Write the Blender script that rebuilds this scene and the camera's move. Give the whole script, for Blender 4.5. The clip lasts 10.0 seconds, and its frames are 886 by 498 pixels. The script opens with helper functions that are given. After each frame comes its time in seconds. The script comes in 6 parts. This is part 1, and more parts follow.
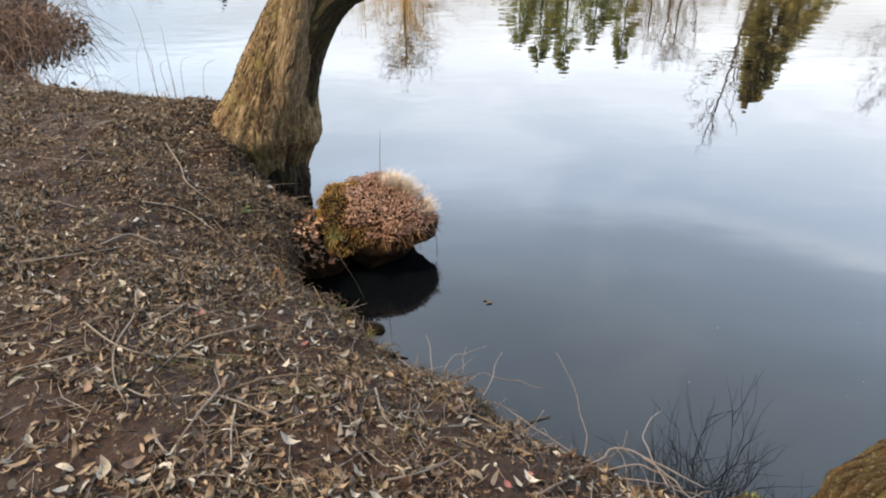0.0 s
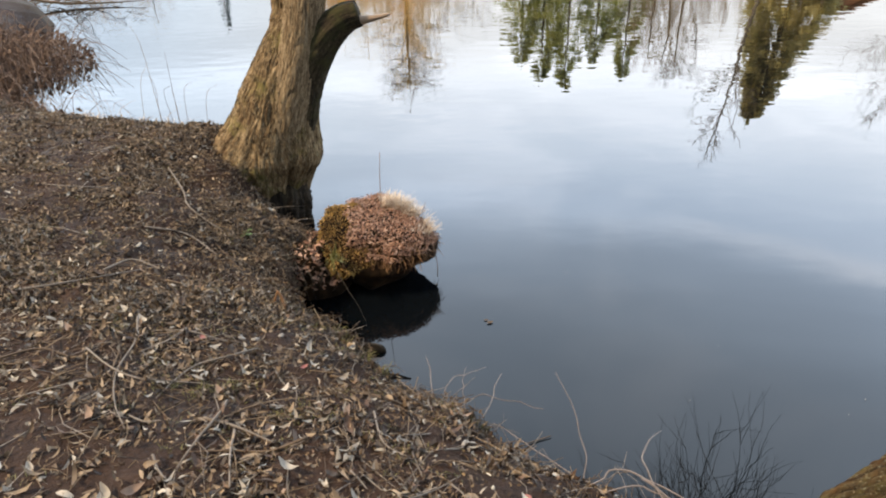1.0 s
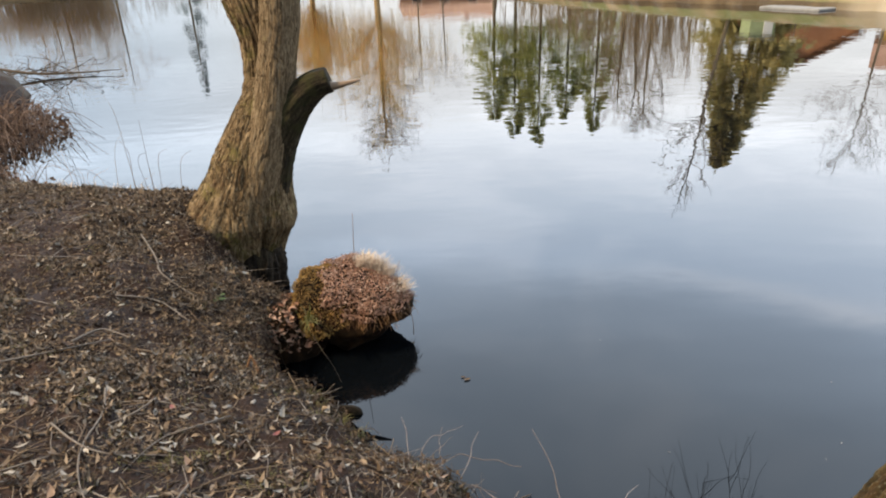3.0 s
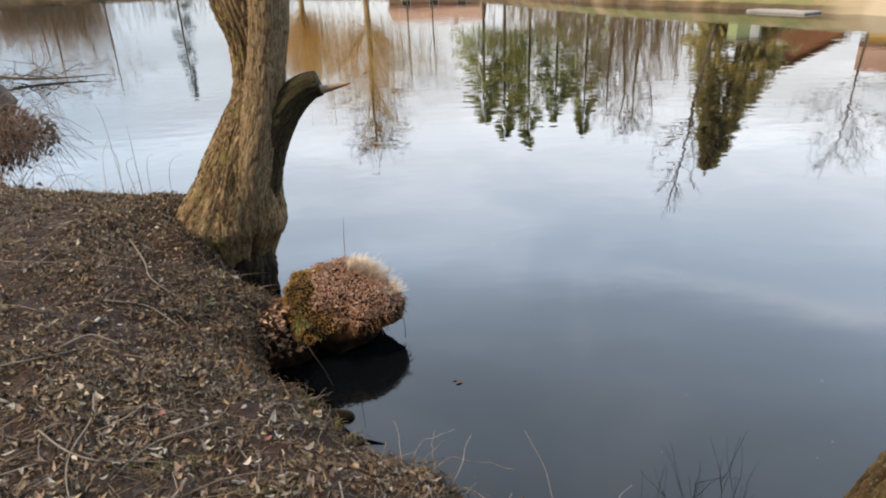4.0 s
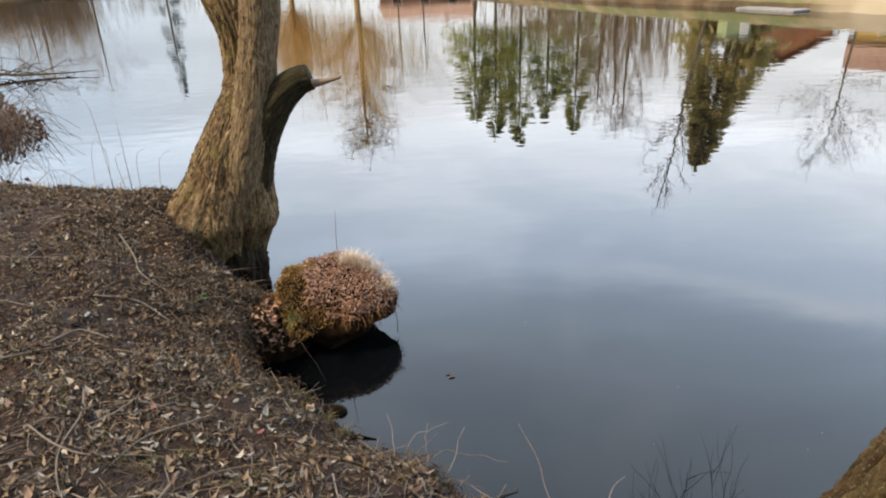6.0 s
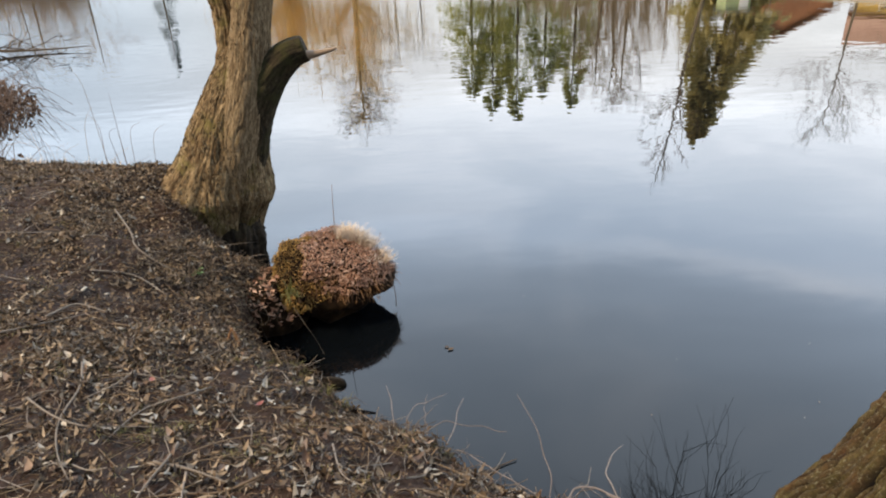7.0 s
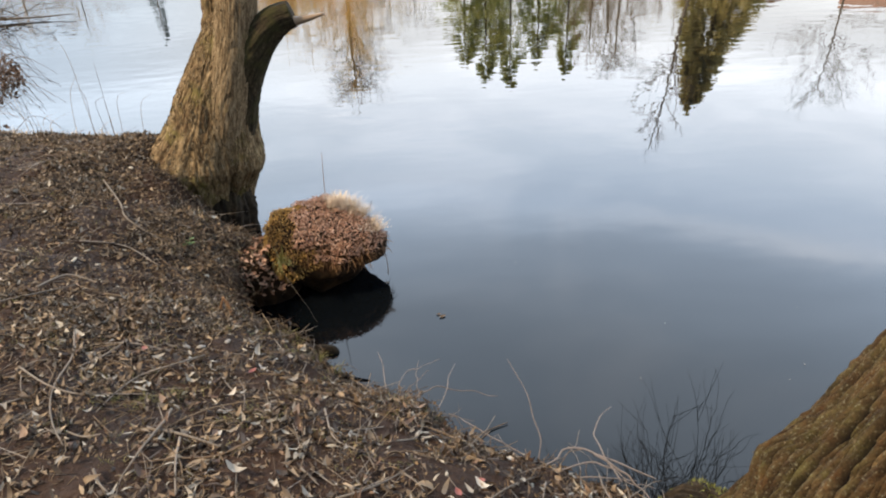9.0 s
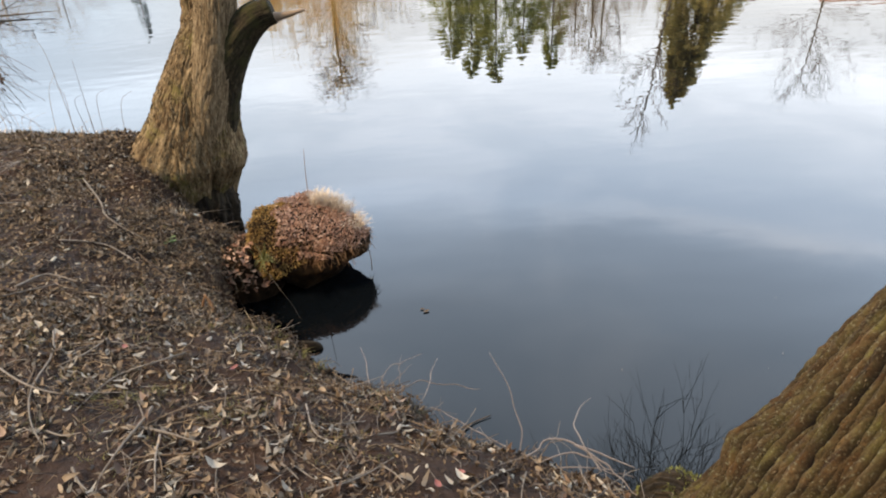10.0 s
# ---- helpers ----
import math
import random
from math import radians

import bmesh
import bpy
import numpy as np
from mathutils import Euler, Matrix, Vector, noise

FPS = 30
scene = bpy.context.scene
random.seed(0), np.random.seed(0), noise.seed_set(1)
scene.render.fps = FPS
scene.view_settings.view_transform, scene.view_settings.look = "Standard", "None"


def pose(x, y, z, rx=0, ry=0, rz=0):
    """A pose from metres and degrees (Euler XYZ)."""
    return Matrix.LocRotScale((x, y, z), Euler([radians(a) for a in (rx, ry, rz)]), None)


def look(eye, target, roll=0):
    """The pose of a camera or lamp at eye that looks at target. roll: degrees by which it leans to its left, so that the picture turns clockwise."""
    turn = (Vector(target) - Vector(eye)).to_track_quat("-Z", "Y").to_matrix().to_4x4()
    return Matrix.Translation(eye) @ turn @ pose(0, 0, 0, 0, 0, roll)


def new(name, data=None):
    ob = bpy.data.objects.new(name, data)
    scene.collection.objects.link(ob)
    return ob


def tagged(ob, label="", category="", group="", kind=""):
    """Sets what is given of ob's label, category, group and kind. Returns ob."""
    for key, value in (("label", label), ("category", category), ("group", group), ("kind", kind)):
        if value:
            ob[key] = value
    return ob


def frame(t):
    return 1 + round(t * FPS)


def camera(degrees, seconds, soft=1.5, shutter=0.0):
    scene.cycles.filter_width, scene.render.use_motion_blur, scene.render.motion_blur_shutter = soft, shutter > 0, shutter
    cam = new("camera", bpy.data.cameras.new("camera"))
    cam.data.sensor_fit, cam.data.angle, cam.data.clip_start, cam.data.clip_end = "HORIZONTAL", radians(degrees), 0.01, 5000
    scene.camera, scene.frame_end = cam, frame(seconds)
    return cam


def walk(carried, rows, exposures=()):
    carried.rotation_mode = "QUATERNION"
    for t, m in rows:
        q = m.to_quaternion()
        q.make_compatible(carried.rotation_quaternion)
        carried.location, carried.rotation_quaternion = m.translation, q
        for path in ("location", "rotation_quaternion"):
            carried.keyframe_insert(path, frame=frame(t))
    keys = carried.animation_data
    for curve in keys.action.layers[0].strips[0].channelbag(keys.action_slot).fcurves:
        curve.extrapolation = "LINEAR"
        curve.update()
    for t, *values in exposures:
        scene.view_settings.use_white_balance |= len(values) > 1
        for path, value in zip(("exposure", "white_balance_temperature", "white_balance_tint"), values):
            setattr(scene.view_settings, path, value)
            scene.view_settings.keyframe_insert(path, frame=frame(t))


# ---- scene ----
cam = camera(69.5, 10.0, soft=2.0)
PATH = [
    (0, (-0.015, 0.111, 2.52), (-0.025, 1.832, 1.501), -0.4),
    (0.5, (0.004, 0.107, 2.541), (-0.018, 1.835, 1.535), -0.8),
    (1, (0.019, 0.1, 2.553), (-0.006, 1.848, 1.581), -1.3),
    (1.5, (0.031, 0.101, 2.556), (0.016, 1.869, 1.623), -1.7),
    (2, (0.045, 0.094, 2.576), (0.044, 1.883, 1.683), -2.0),
    (2.5, (0.062, 0.087, 2.586), (0.08, 1.896, 1.734), -2.2),
    (3, (0.072, 0.081, 2.586), (0.111, 1.904, 1.764), -2.3),
    (4.5, (0.07, 0.085, 2.574), (0.146, 1.911, 1.762), -2.3),
    (5, (0.067, 0.078, 2.575), (0.15, 1.903, 1.761), -2.2),
    (6.5, (0.061, 0.084, 2.533), (0.159, 1.9, 1.702), -2.2),
    (7, (0.059, 0.087, 2.517), (0.156, 1.878, 1.633), -2.4),
    (7.5, (0.058, 0.085, 2.507), (0.153, 1.854, 1.578), -2.5),
    (8, (0.067, 0.08, 2.508), (0.161, 1.837, 1.557), -2.6),
    (8.5, (0.074, 0.078, 2.507), (0.174, 1.829, 1.545), -2.7),
    (9, (0.079, 0.073, 2.507), (0.187, 1.819, 1.539), -2.7),
    (9.5, (0.096, 0.063, 2.509), (0.218, 1.805, 1.535), -2.7),
    (10, (0.115, 0.054, 2.507), (0.258, 1.791, 1.526), -2.8),
]
walk(cam, [(t, look(eye, target, roll)) for t, eye, target, roll in PATH],
     exposures=((0, 0.15), (1, 0.10), (2, -0.01), (3, -0.1), (5, -0.15), (6.5, -0.13), (7.5, -0.03), (8.5, 0.01), (10, 0.03)))

# ---- tuning ----
SKY_STEPS = ((0.0, 1.3), (0.08, 1.5), (0.16, 2.3), (0.26, 4.7), (0.42, 6.6), (0.62, 4.1), (1.0, 0.9))     # height of direction, brightness
SKY_BACK, SKY_AZ, SKY_BLUE, SUN_POWER = 0.15, 24.0, 0.19, 6.8
WATER_BODY, RIPPLE, WATER_IOR = (0.002, 0.0027, 0.0034), 0.0052, 1.42
BIG_PATH = [(1.035, 0.825, 0.3), (1.24, 0.835, 0.7), (1.445, 0.84, 1.1), (1.65, 0.85, 1.5), (1.94, 0.86, 2.05), (2.75, 0.98, 3.4), (3.75, 1.4, 5.2), (4.4, 1.9, 6.4), (4.8, 2.4, 8.0)]
BIG_RADII = [0.545, 0.55, 0.55, 0.525, 0.50, 0.44, 0.33, 0.22, 0.10]


# ---- world, sun, exposure ----
scene.view_settings.exposure = 0.0
SUN_EL, SUN_AZ = 45.0, 252.0          # degrees; azimuth from +y, clockwise

world = bpy.data.worlds.new("overcast_sky")
scene.world = world
world.use_nodes = True
wn, wl = world.node_tree.nodes, world.node_tree.links
wn.clear()


def wnode(kind, **props):
    n = wn.new(kind)
    for k, v in props.items():
        if k == "op":
            n.operation = v
        else:
            n.inputs[k].default_value = v
    return n


w_out = wn.new("ShaderNodeOutputWorld")
w_sky = wn.new("ShaderNodeTexSky")
w_sky.sky_type = "NISHITA"
w_sky.sun_disc = False
w_sky.sun_elevation, w_sky.sun_rotation = radians(SUN_EL), radians(SUN_AZ)
w_bg1 = wnode("ShaderNodeBackground", Strength=SKY_BLUE)
wl.new(w_sky.outputs["Color"], w_bg1.inputs["Color"])
w_co = wn.new("ShaderNodeTexCoord")
w_sep = wn.new("ShaderNodeSeparateXYZ")
wl.new(w_co.outputs["Generated"], w_sep.inputs[0])
# cloud sheet: flat layer seen in perspective, direction divided by its height
w_zz = wnode("ShaderNodeMath", op="MAXIMUM")
wl.new(w_sep.outputs["Z"], w_zz.inputs[0])
w_zz.inputs[1].default_value = 0.06
w_div = wn.new("ShaderNodeVectorMath")
w_div.operation = "DIVIDE"
w_cmb = wn.new("ShaderNodeCombineXYZ")
for k in range(3):
    wl.new(w_zz.outputs[0], w_cmb.inputs[k])
wl.new(w_co.outputs["Generated"], w_div.inputs[0])
wl.new(w_cmb.outputs[0], w_div.inputs[1])
w_map = wn.new("ShaderNodeMapping")
w_map.inputs["Rotation"].default_value = (0, 0, radians(22))
w_map.inputs["Location"].default_value = (0.35, 0.2, 0)
w_map.inputs["Scale"].default_value = (0.55, 1.5, 1)
wl.new(w_div.outputs[0], w_map.inputs["Vector"])
w_n1 = wnode("ShaderNodeTexNoise", Scale=0.8, Detail=4.0, Roughness=0.5, Distortion=0.3)
wl.new(w_map.outputs[0], w_n1.inputs["Vector"])
w_r1 = wn.new("ShaderNodeValToRGB")
w_r1.color_ramp.elements[0].position, w_r1.color_ramp.elements[1].position = 0.38, 0.74
wl.new(w_n1.outputs["Fac"], w_r1.inputs[0])
# clouds close up towards the horizon
w_h = wnode("ShaderNodeMapRange")
w_h.inputs["From Min"].default_value, w_h.inputs["From Max"].default_value = 0.22, 0.55
w_h.inputs["To Min"].default_value, w_h.inputs["To Max"].default_value = 1.0, 0.0
wl.new(w_sep.outputs["Z"], w_h.inputs["Value"])
w_mx = wnode("ShaderNodeMath", op="MAXIMUM")
wl.new(w_r1.outputs["Color"], w_mx.inputs[0])
wl.new(w_h.outputs[0], w_mx.inputs[1])
w_fac = wnode("ShaderNodeMapRange")
w_fac.inputs["To Min"].default_value, w_fac.inputs["To Max"].default_value = 0.60, 0.92
wl.new(w_mx.outputs[0], w_fac.inputs["Value"])
# bright cloud belt, deeper sky overhead
w_lum = wn.new("ShaderNodeValToRGB")
while len(w_lum.color_ramp.elements) < len(SKY_STEPS):
    w_lum.color_ramp.elements.new(0.5)
for e, (pos, val) in zip(w_lum.color_ramp.elements, SKY_STEPS):
    e.position, e.color = pos, (val, val, val, 1)
w_lum.color_ramp.interpolation = "EASE"
wl.new(w_sep.outputs["Z"], w_lum.inputs[0])
# and towards the side where the veiled sun stands
w_dot = wn.new("ShaderNodeVectorMath")
w_dot.operation = "DOT_PRODUCT"
w_dot.inputs[1].default_value = (math.sin(radians(SKY_AZ)), math.cos(radians(SKY_AZ)), 0)
wl.new(w_co.outputs["Generated"], w_dot.inputs[0])
w_side = wnode("ShaderNodeMapRange")
w_side.inputs["From Min"].default_value, w_side.inputs["From Max"].default_value = -1.0, 1.0
w_side.inputs["To Min"].default_value, w_side.inputs["To Max"].default_value = SKY_BACK, 1.0
wl.new(w_dot.outputs["Value"], w_side.inputs["Value"])
w_lum2 = wnode("ShaderNodeMath", op="MULTIPLY")
wl.new(w_lum.outputs[0], w_lum2.inputs[0])
wl.new(w_side.outputs[0], w_lum2.inputs[1])
w_tint = wn.new("ShaderNodeValToRGB")
w_tint.color_ramp.elements[0].position, w_tint.color_ramp.elements[0].color = 0.16, (1.0, 1.0, 1.0, 1)
w_tint.color_ramp.elements[1].position, w_tint.color_ramp.elements[1].color = 0.42, (0.73, 0.89, 1.11, 1)
w_top = w_tint.color_ramp.elements.new(0.66)
w_top.color = (0.76, 0.92, 1.12, 1)
wl.new(w_sep.outputs["Z"], w_tint.inputs[0])


def wmath(op, a, b=0.0):
    """One arithmetic node of the sky; a and b: sockets or numbers."""
    n = wn.new("ShaderNodeMath")
    n.operation = op
    for k, v in enumerate((a, b)):
        if isinstance(v, (int, float)):
            n.inputs[k].default_value = v
        else:
            wl.new(v, n.inputs[k])
    return n.outputs[0]


# soft cloud puffs, and one long thin streak of cirrus across the blue
w_uv = wn.new("ShaderNodeSeparateXYZ")
wl.new(w_div.outputs[0], w_uv.inputs[0])
w_n2 = wnode("ShaderNodeTexNoise", Scale=1.3, Detail=5.0, Roughness=0.55, Distortion=0.5)
wl.new(w_div.outputs[0], w_n2.inputs["Vector"])
w_n3 = wnode("ShaderNodeTexNoise", Scale=5.0, Detail=4.0, Roughness=0.6)
wl.new(w_div.outputs[0], w_n3.inputs["Vector"])
off = wmath("ADD", wmath("MULTIPLY", w_uv.outputs[0], 0.5), w_uv.outputs[1])
off = wmath("ADD", off, wmath("MULTIPLY", w_n2.outputs["Fac"], 0.7))
off = wmath("DIVIDE", wmath("SUBTRACT", off, 2.24 + 0.35), 0.13)
streak = wmath("EXPONENT", wmath("MULTIPLY", wmath("MULTIPLY", off, off), -1.0))
fade = wnode("ShaderNodeMapRange")
fade.interpolation_type = "SMOOTHSTEP"
fade.inputs["From Min"].default_value, fade.inputs["From Max"].default_value = 0.1, 1.3
wl.new(w_uv.outputs[0], fade.inputs["Value"])
streak = wmath("MULTIPLY", streak, fade.outputs[0])
streak = wmath("MULTIPLY", streak, wmath("ADD", 0.45, w_n3.outputs["Fac"]))
puff = wnode("ShaderNodeMapRange")
puff.interpolation_type = "SMOOTHSTEP"
puff.inputs["From Min"].default_value, puff.inputs["From Max"].default_value = 0.42, 0.74
wl.new(w_n2.outputs["Fac"], puff.inputs["Value"])
cloud = wmath("MINIMUM", wmath("ADD", wmath("MULTIPLY", puff.outputs[0], 0.45), wmath("MULTIPLY", streak, 0.6)), 1.0)
w_white = wn.new("ShaderNodeMix")
w_white.data_type = "RGBA"
wl.new(wmath("MULTIPLY", cloud, 0.55), w_white.inputs["Factor"])
wl.new(w_tint.outputs[0], w_white.inputs[6])
w_white.inputs[7].default_value = (1.0, 0.99, 1.01, 1)
# clearer sky away to the west
w_west = wnode("ShaderNodeMapRange")
w_west.inputs["From Min"].default_value, w_west.inputs["From Max"].default_value = -0.10, -0.45
wl.new(w_sep.outputs["X"], w_west.inputs["Value"])
w_clear = wn.new("ShaderNodeMix")
w_clear.data_type = "RGBA"
wl.new(w_west.outputs[0], w_clear.inputs["Factor"])
wl.new(w_white.outputs[2], w_clear.inputs[6])
w_clear.inputs[7].default_value = (0.80, 0.935, 1.09, 1)
w_bg2 = wn.new("ShaderNodeBackground")
wl.new(w_clear.outputs[2], w_bg2.inputs["Color"])
wl.new(wmath("MULTIPLY", w_lum2.outputs[0], wmath("ADD", 0.90, wmath("MULTIPLY", cloud, 0.34))), w_bg2.inputs["Strength"])
w_mix = wn.new("ShaderNodeMixShader")
wl.new(w_fac.outputs[0], w_mix.inputs[0])
wl.new(w_bg1.outputs[0], w_mix.inputs[1])
wl.new(w_bg2.outputs[0], w_mix.inputs[2])
wl.new(w_mix.outputs[0], w_out.inputs["Surface"])

sun = new("sun", bpy.data.lights.new("sun", "SUN"))
sun.data.energy, sun.data.angle, sun.data.color = SUN_POWER, radians(9), (1.0, 0.80, 0.56)
_az, _el = radians(SUN_AZ), radians(SUN_EL)
_dir = Vector((math.sin(_az) * math.cos(_el), math.cos(_az) * math.cos(_el), math.sin(_el)))
sun.matrix_world = look(_dir * 50, (0, 0, 0))


# ---- noise on arrays ----
def _hash(i, j, k, seed):
    h = (i * 374761393 + j * 668265263 + k * 1103515245 + seed * 1274126177) & 0xFFFFFFFF
    h = ((h ^ (h >> 13)) * 1274126177) & 0xFFFFFFFF
    h = ((h ^ (h >> 16)) * 1540483477) & 0xFFFFFFFF
    return ((h ^ (h >> 15)) & 0xFFFFFF) / float(0xFFFFFF) * 2 - 1


def vnoise(x, y, z=0.0, seed=0):
    """Smooth lattice noise in -1..1 on arrays."""
    x, y, z = np.broadcast_arrays(np.asarray(x, float), np.asarray(y, float), np.asarray(z, float))
    i, j, k = np.floor(x).astype(np.int64), np.floor(y).astype(np.int64), np.floor(z).astype(np.int64)
    fx, fy, fz = x - i, y - j, z - k
    fx, fy, fz = (f * f * (3 - 2 * f) for f in (fx, fy, fz))
    out = 0
    for a in (0, 1):
        for b in (0, 1):
            for c in (0, 1):
                w = (fx if a else 1 - fx) * (fy if b else 1 - fy) * (fz if c else 1 - fz)
                out = out + w * _hash(i + a, j + b, k + c, seed)
    return out


def fbm(x, y, z=0.0, seed=0, octaves=3, gain=0.5):
    out, amp = 0, 1.0
    for o in range(octaves):
        f = 2.0 ** o
        out = out + amp * vnoise(np.asarray(x) * f, np.asarray(y) * f, np.asarray(z) * f, seed + o * 17)
        amp *= gain
    return out


# ---- materials ----
def material(name, stops, scale=8.0, scale2=None, rough=0.85, bump=0.3, bump_dist=0.01, vary=0.0, uv=None, metal=0.0, spec=0.5, mix2=0.5, detail=6.0,
             rough_to=None, translucent=0.0, ramp_span=(0.3, 0.7)):
    """A grainy surface: a colour ramp over noise at two sizes, relief, roughness that follows the grain.
    vary: how far single pieces differ; uv: stretch of the noise along a trunk's own length."""
    m = bpy.data.materials.new(name)
    m.use_nodes = True
    n, l = m.node_tree.nodes, m.node_tree.links
    b = n["Principled BSDF"]
    if uv:
        co = n.new("ShaderNodeUVMap")
        mp = n.new("ShaderNodeMapping")
        mp.inputs["Scale"].default_value = (uv[0], uv[1], 1)
        l.new(co.outputs[0], mp.inputs["Vector"])
        vec = mp.outputs[0]
    else:
        vec = n.new("ShaderNodeNewGeometry").outputs["Position"]
    t1 = n.new("ShaderNodeTexNoise")
    t1.inputs["Scale"].default_value, t1.inputs["Detail"].default_value, t1.inputs["Roughness"].default_value = scale, detail, 0.62
    l.new(vec, t1.inputs["Vector"])
    t2 = n.new("ShaderNodeTexNoise")
    t2.inputs["Scale"].default_value, t2.inputs["Detail"].default_value = scale2 or scale * 0.13, 3.0
    l.new(vec, t2.inputs["Vector"])
    mix = n.new("ShaderNodeMix")
    mix.inputs["Factor"].default_value = mix2
    l.new(t1.outputs["Fac"], mix.inputs["A"])
    l.new(t2.outputs["Fac"], mix.inputs["B"])
    fac = mix.outputs["Result"]
    if vary:
        info = n.new("ShaderNodeObjectInfo")
        geo = n.new("ShaderNodeNewGeometry")
        add = n.new("ShaderNodeMath")
        add.operation = "ADD"
        l.new(info.outputs["Random"], add.inputs[0])
        l.new(geo.outputs["Random Per Island"], add.inputs[1])
        fr = n.new("ShaderNodeMath")
        fr.operation = "FRACT"
        l.new(add.outputs[0], fr.inputs[0])
        mx = n.new("ShaderNodeMix")
        mx.inputs["Factor"].default_value = vary
        l.new(fac, mx.inputs["A"])
        l.new(fr.outputs[0], mx.inputs["B"])
        fac = mx.outputs["Result"]
    ramp = n.new("ShaderNodeValToRGB")
    els = ramp.color_ramp.elements
    while len(els) < len(stops):
        els.new(0.5)
    lo, hi = ramp_span if not vary else (0.3 - 0.25 * vary, 0.7 + 0.25 * vary)
    for k, c in enumerate(stops):
        els[k].position = lo + (hi - lo) * k / (len(stops) - 1)
        els[k].color = (*c, 1)
    l.new(fac, ramp.inputs[0])
    l.new(ramp.outputs[0], b.inputs["Base Color"])
    b.inputs["Metallic"].default_value = metal
    b.inputs["Specular IOR Level"].default_value = spec
    rr = n.new("ShaderNodeMapRange")
    rr.inputs["To Min"].default_value, rr.inputs["To Max"].default_value = rough, rough if rough_to is None else rough_to
    rr.inputs["From Min"].default_value, rr.inputs["From Max"].default_value = 0.35, 0.65
    l.new(t2.outputs["Fac"], rr.inputs["Value"])
    l.new(rr.outputs[0], b.inputs["Roughness"])
    if bump:
        bp = n.new("ShaderNodeBump")
        bp.inputs["Strength"].default_value, bp.inputs["Distance"].default_value = bump, bump_dist
        l.new(t1.outputs["Fac"], bp.inputs["Height"])
        l.new(bp.outputs[0], b.inputs["Normal"])
    if translucent:
        tr = n.new("ShaderNodeBsdfTranslucent")
        l.new(ramp.outputs[0], tr.inputs["Color"])
        ms = n.new("ShaderNodeMixShader")
        ms.inputs[0].default_value = translucent
        l.new(b.outputs[0], ms.inputs[1])
        l.new(tr.outputs[0], ms.inputs[2])
        l.new(ms.outputs[0], n["Material Output"].inputs["Surface"])
    return m


M_LEAF = material("dead_leaf", [(0.017, 0.0094, 0.0048), (0.046, 0.0275, 0.0140), (0.120, 0.079, 0.043), (0.275, 0.202, 0.128)], 60, vary=0.75, rough=0.7, bump=0.2, bump_dist=0.002)
M_LEAF_RED = material("russet_leaf", [(0.033, 0.0165, 0.0085), (0.075, 0.040, 0.022), (0.138, 0.082, 0.050), (0.235, 0.158, 0.106)], 60, vary=0.75, rough=0.7, bump=0.2, bump_dist=0.002)
M_LEAF_PALE = material("bleached_leaf", [(0.15, 0.125, 0.093), (0.26, 0.224, 0.175), (0.39, 0.35, 0.29)], 60, vary=0.6, rough=0.65, bump=0.2, bump_dist=0.002)
M_CRUMB = material("litter_crumbs", [(0.018, 0.0098, 0.0048), (0.058, 0.034, 0.0155), (0.15, 0.098, 0.048)], 90, vary=0.8, rough=0.9, bump=0)
M_TWIG = material("dry_twig", [(0.04152, 0.0232, 0.01166), (0.09962, 0.0624, 0.03266), (0.2159, 0.152, 0.08787)], 40, vary=0.5, rough=0.8, bump=0.3, bump_dist=0.002)
M_STALK = material("dry_stalk", [(0.16, 0.105, 0.062), (0.26, 0.18, 0.115), (0.36, 0.27, 0.185)], 40, vary=0.4, rough=0.75, bump=0.2, bump_dist=0.001)
M_GREYTWIG = material("bleached_twig", [(0.0856, 0.06656, 0.04925), (0.1455, 0.1165, 0.09029), (0.2311, 0.1955, 0.1601)], 60, vary=0.4, rough=0.8, bump=0.4, bump_dist=0.002)
M_VIOLETTWIG = material("weathered_twig", [(0.085, 0.066, 0.057), (0.15, 0.122, 0.108), (0.25, 0.215, 0.195)], 60, vary=0.5, rough=0.8, bump=0.4, bump_dist=0.002)
M_STRAW = material("straw", [(0.5, 0.39, 0.28), (0.64, 0.53, 0.41), (0.74, 0.65, 0.53)], 40, vary=0.6, rough=0.7, bump=0, translucent=0.25)
M_GRASS = material("green_grass", [(0.07, 0.068, 0.017), (0.13, 0.118, 0.03), (0.2, 0.175, 0.055)], 30, vary=0.6, rough=0.6, bump=0, translucent=0.3)
M_MOSS = material("moss", [(0.12, 0.064, 0.014), (0.27, 0.155, 0.035), (0.38, 0.235, 0.07)], 70, vary=0.6, rough=0.95, bump=0.6, bump_dist=0.006)
M_MOSS_GREEN = material("green_moss", [(0.03, 0.032, 0.008), (0.085, 0.09, 0.02), (0.16, 0.16, 0.04)], 40, vary=0.6, rough=0.95, bump=0.6, bump_dist=0.006)
M_ROOT = material("root", [(0.0321, 0.02, 0.0117), (0.0749, 0.05, 0.0288), (0.1391, 0.1, 0.0585)], 30, vary=0.4, rough=0.9, bump=0.5, bump_dist=0.003)
M_ROOT_WET = material("wet_root", [(0.012, 0.008, 0.005), (0.03, 0.02, 0.012), (0.065, 0.045, 0.028)], 30, vary=0.4, rough=0.8, bump=0.4, bump_dist=0.002)
M_BRAMBLE = material("bramble_cane", [(0.05, 0.028, 0.018), (0.12, 0.07, 0.045), (0.2, 0.13, 0.085)], 30, vary=0.6, rough=0.8, bump=0.2, bump_dist=0.002)
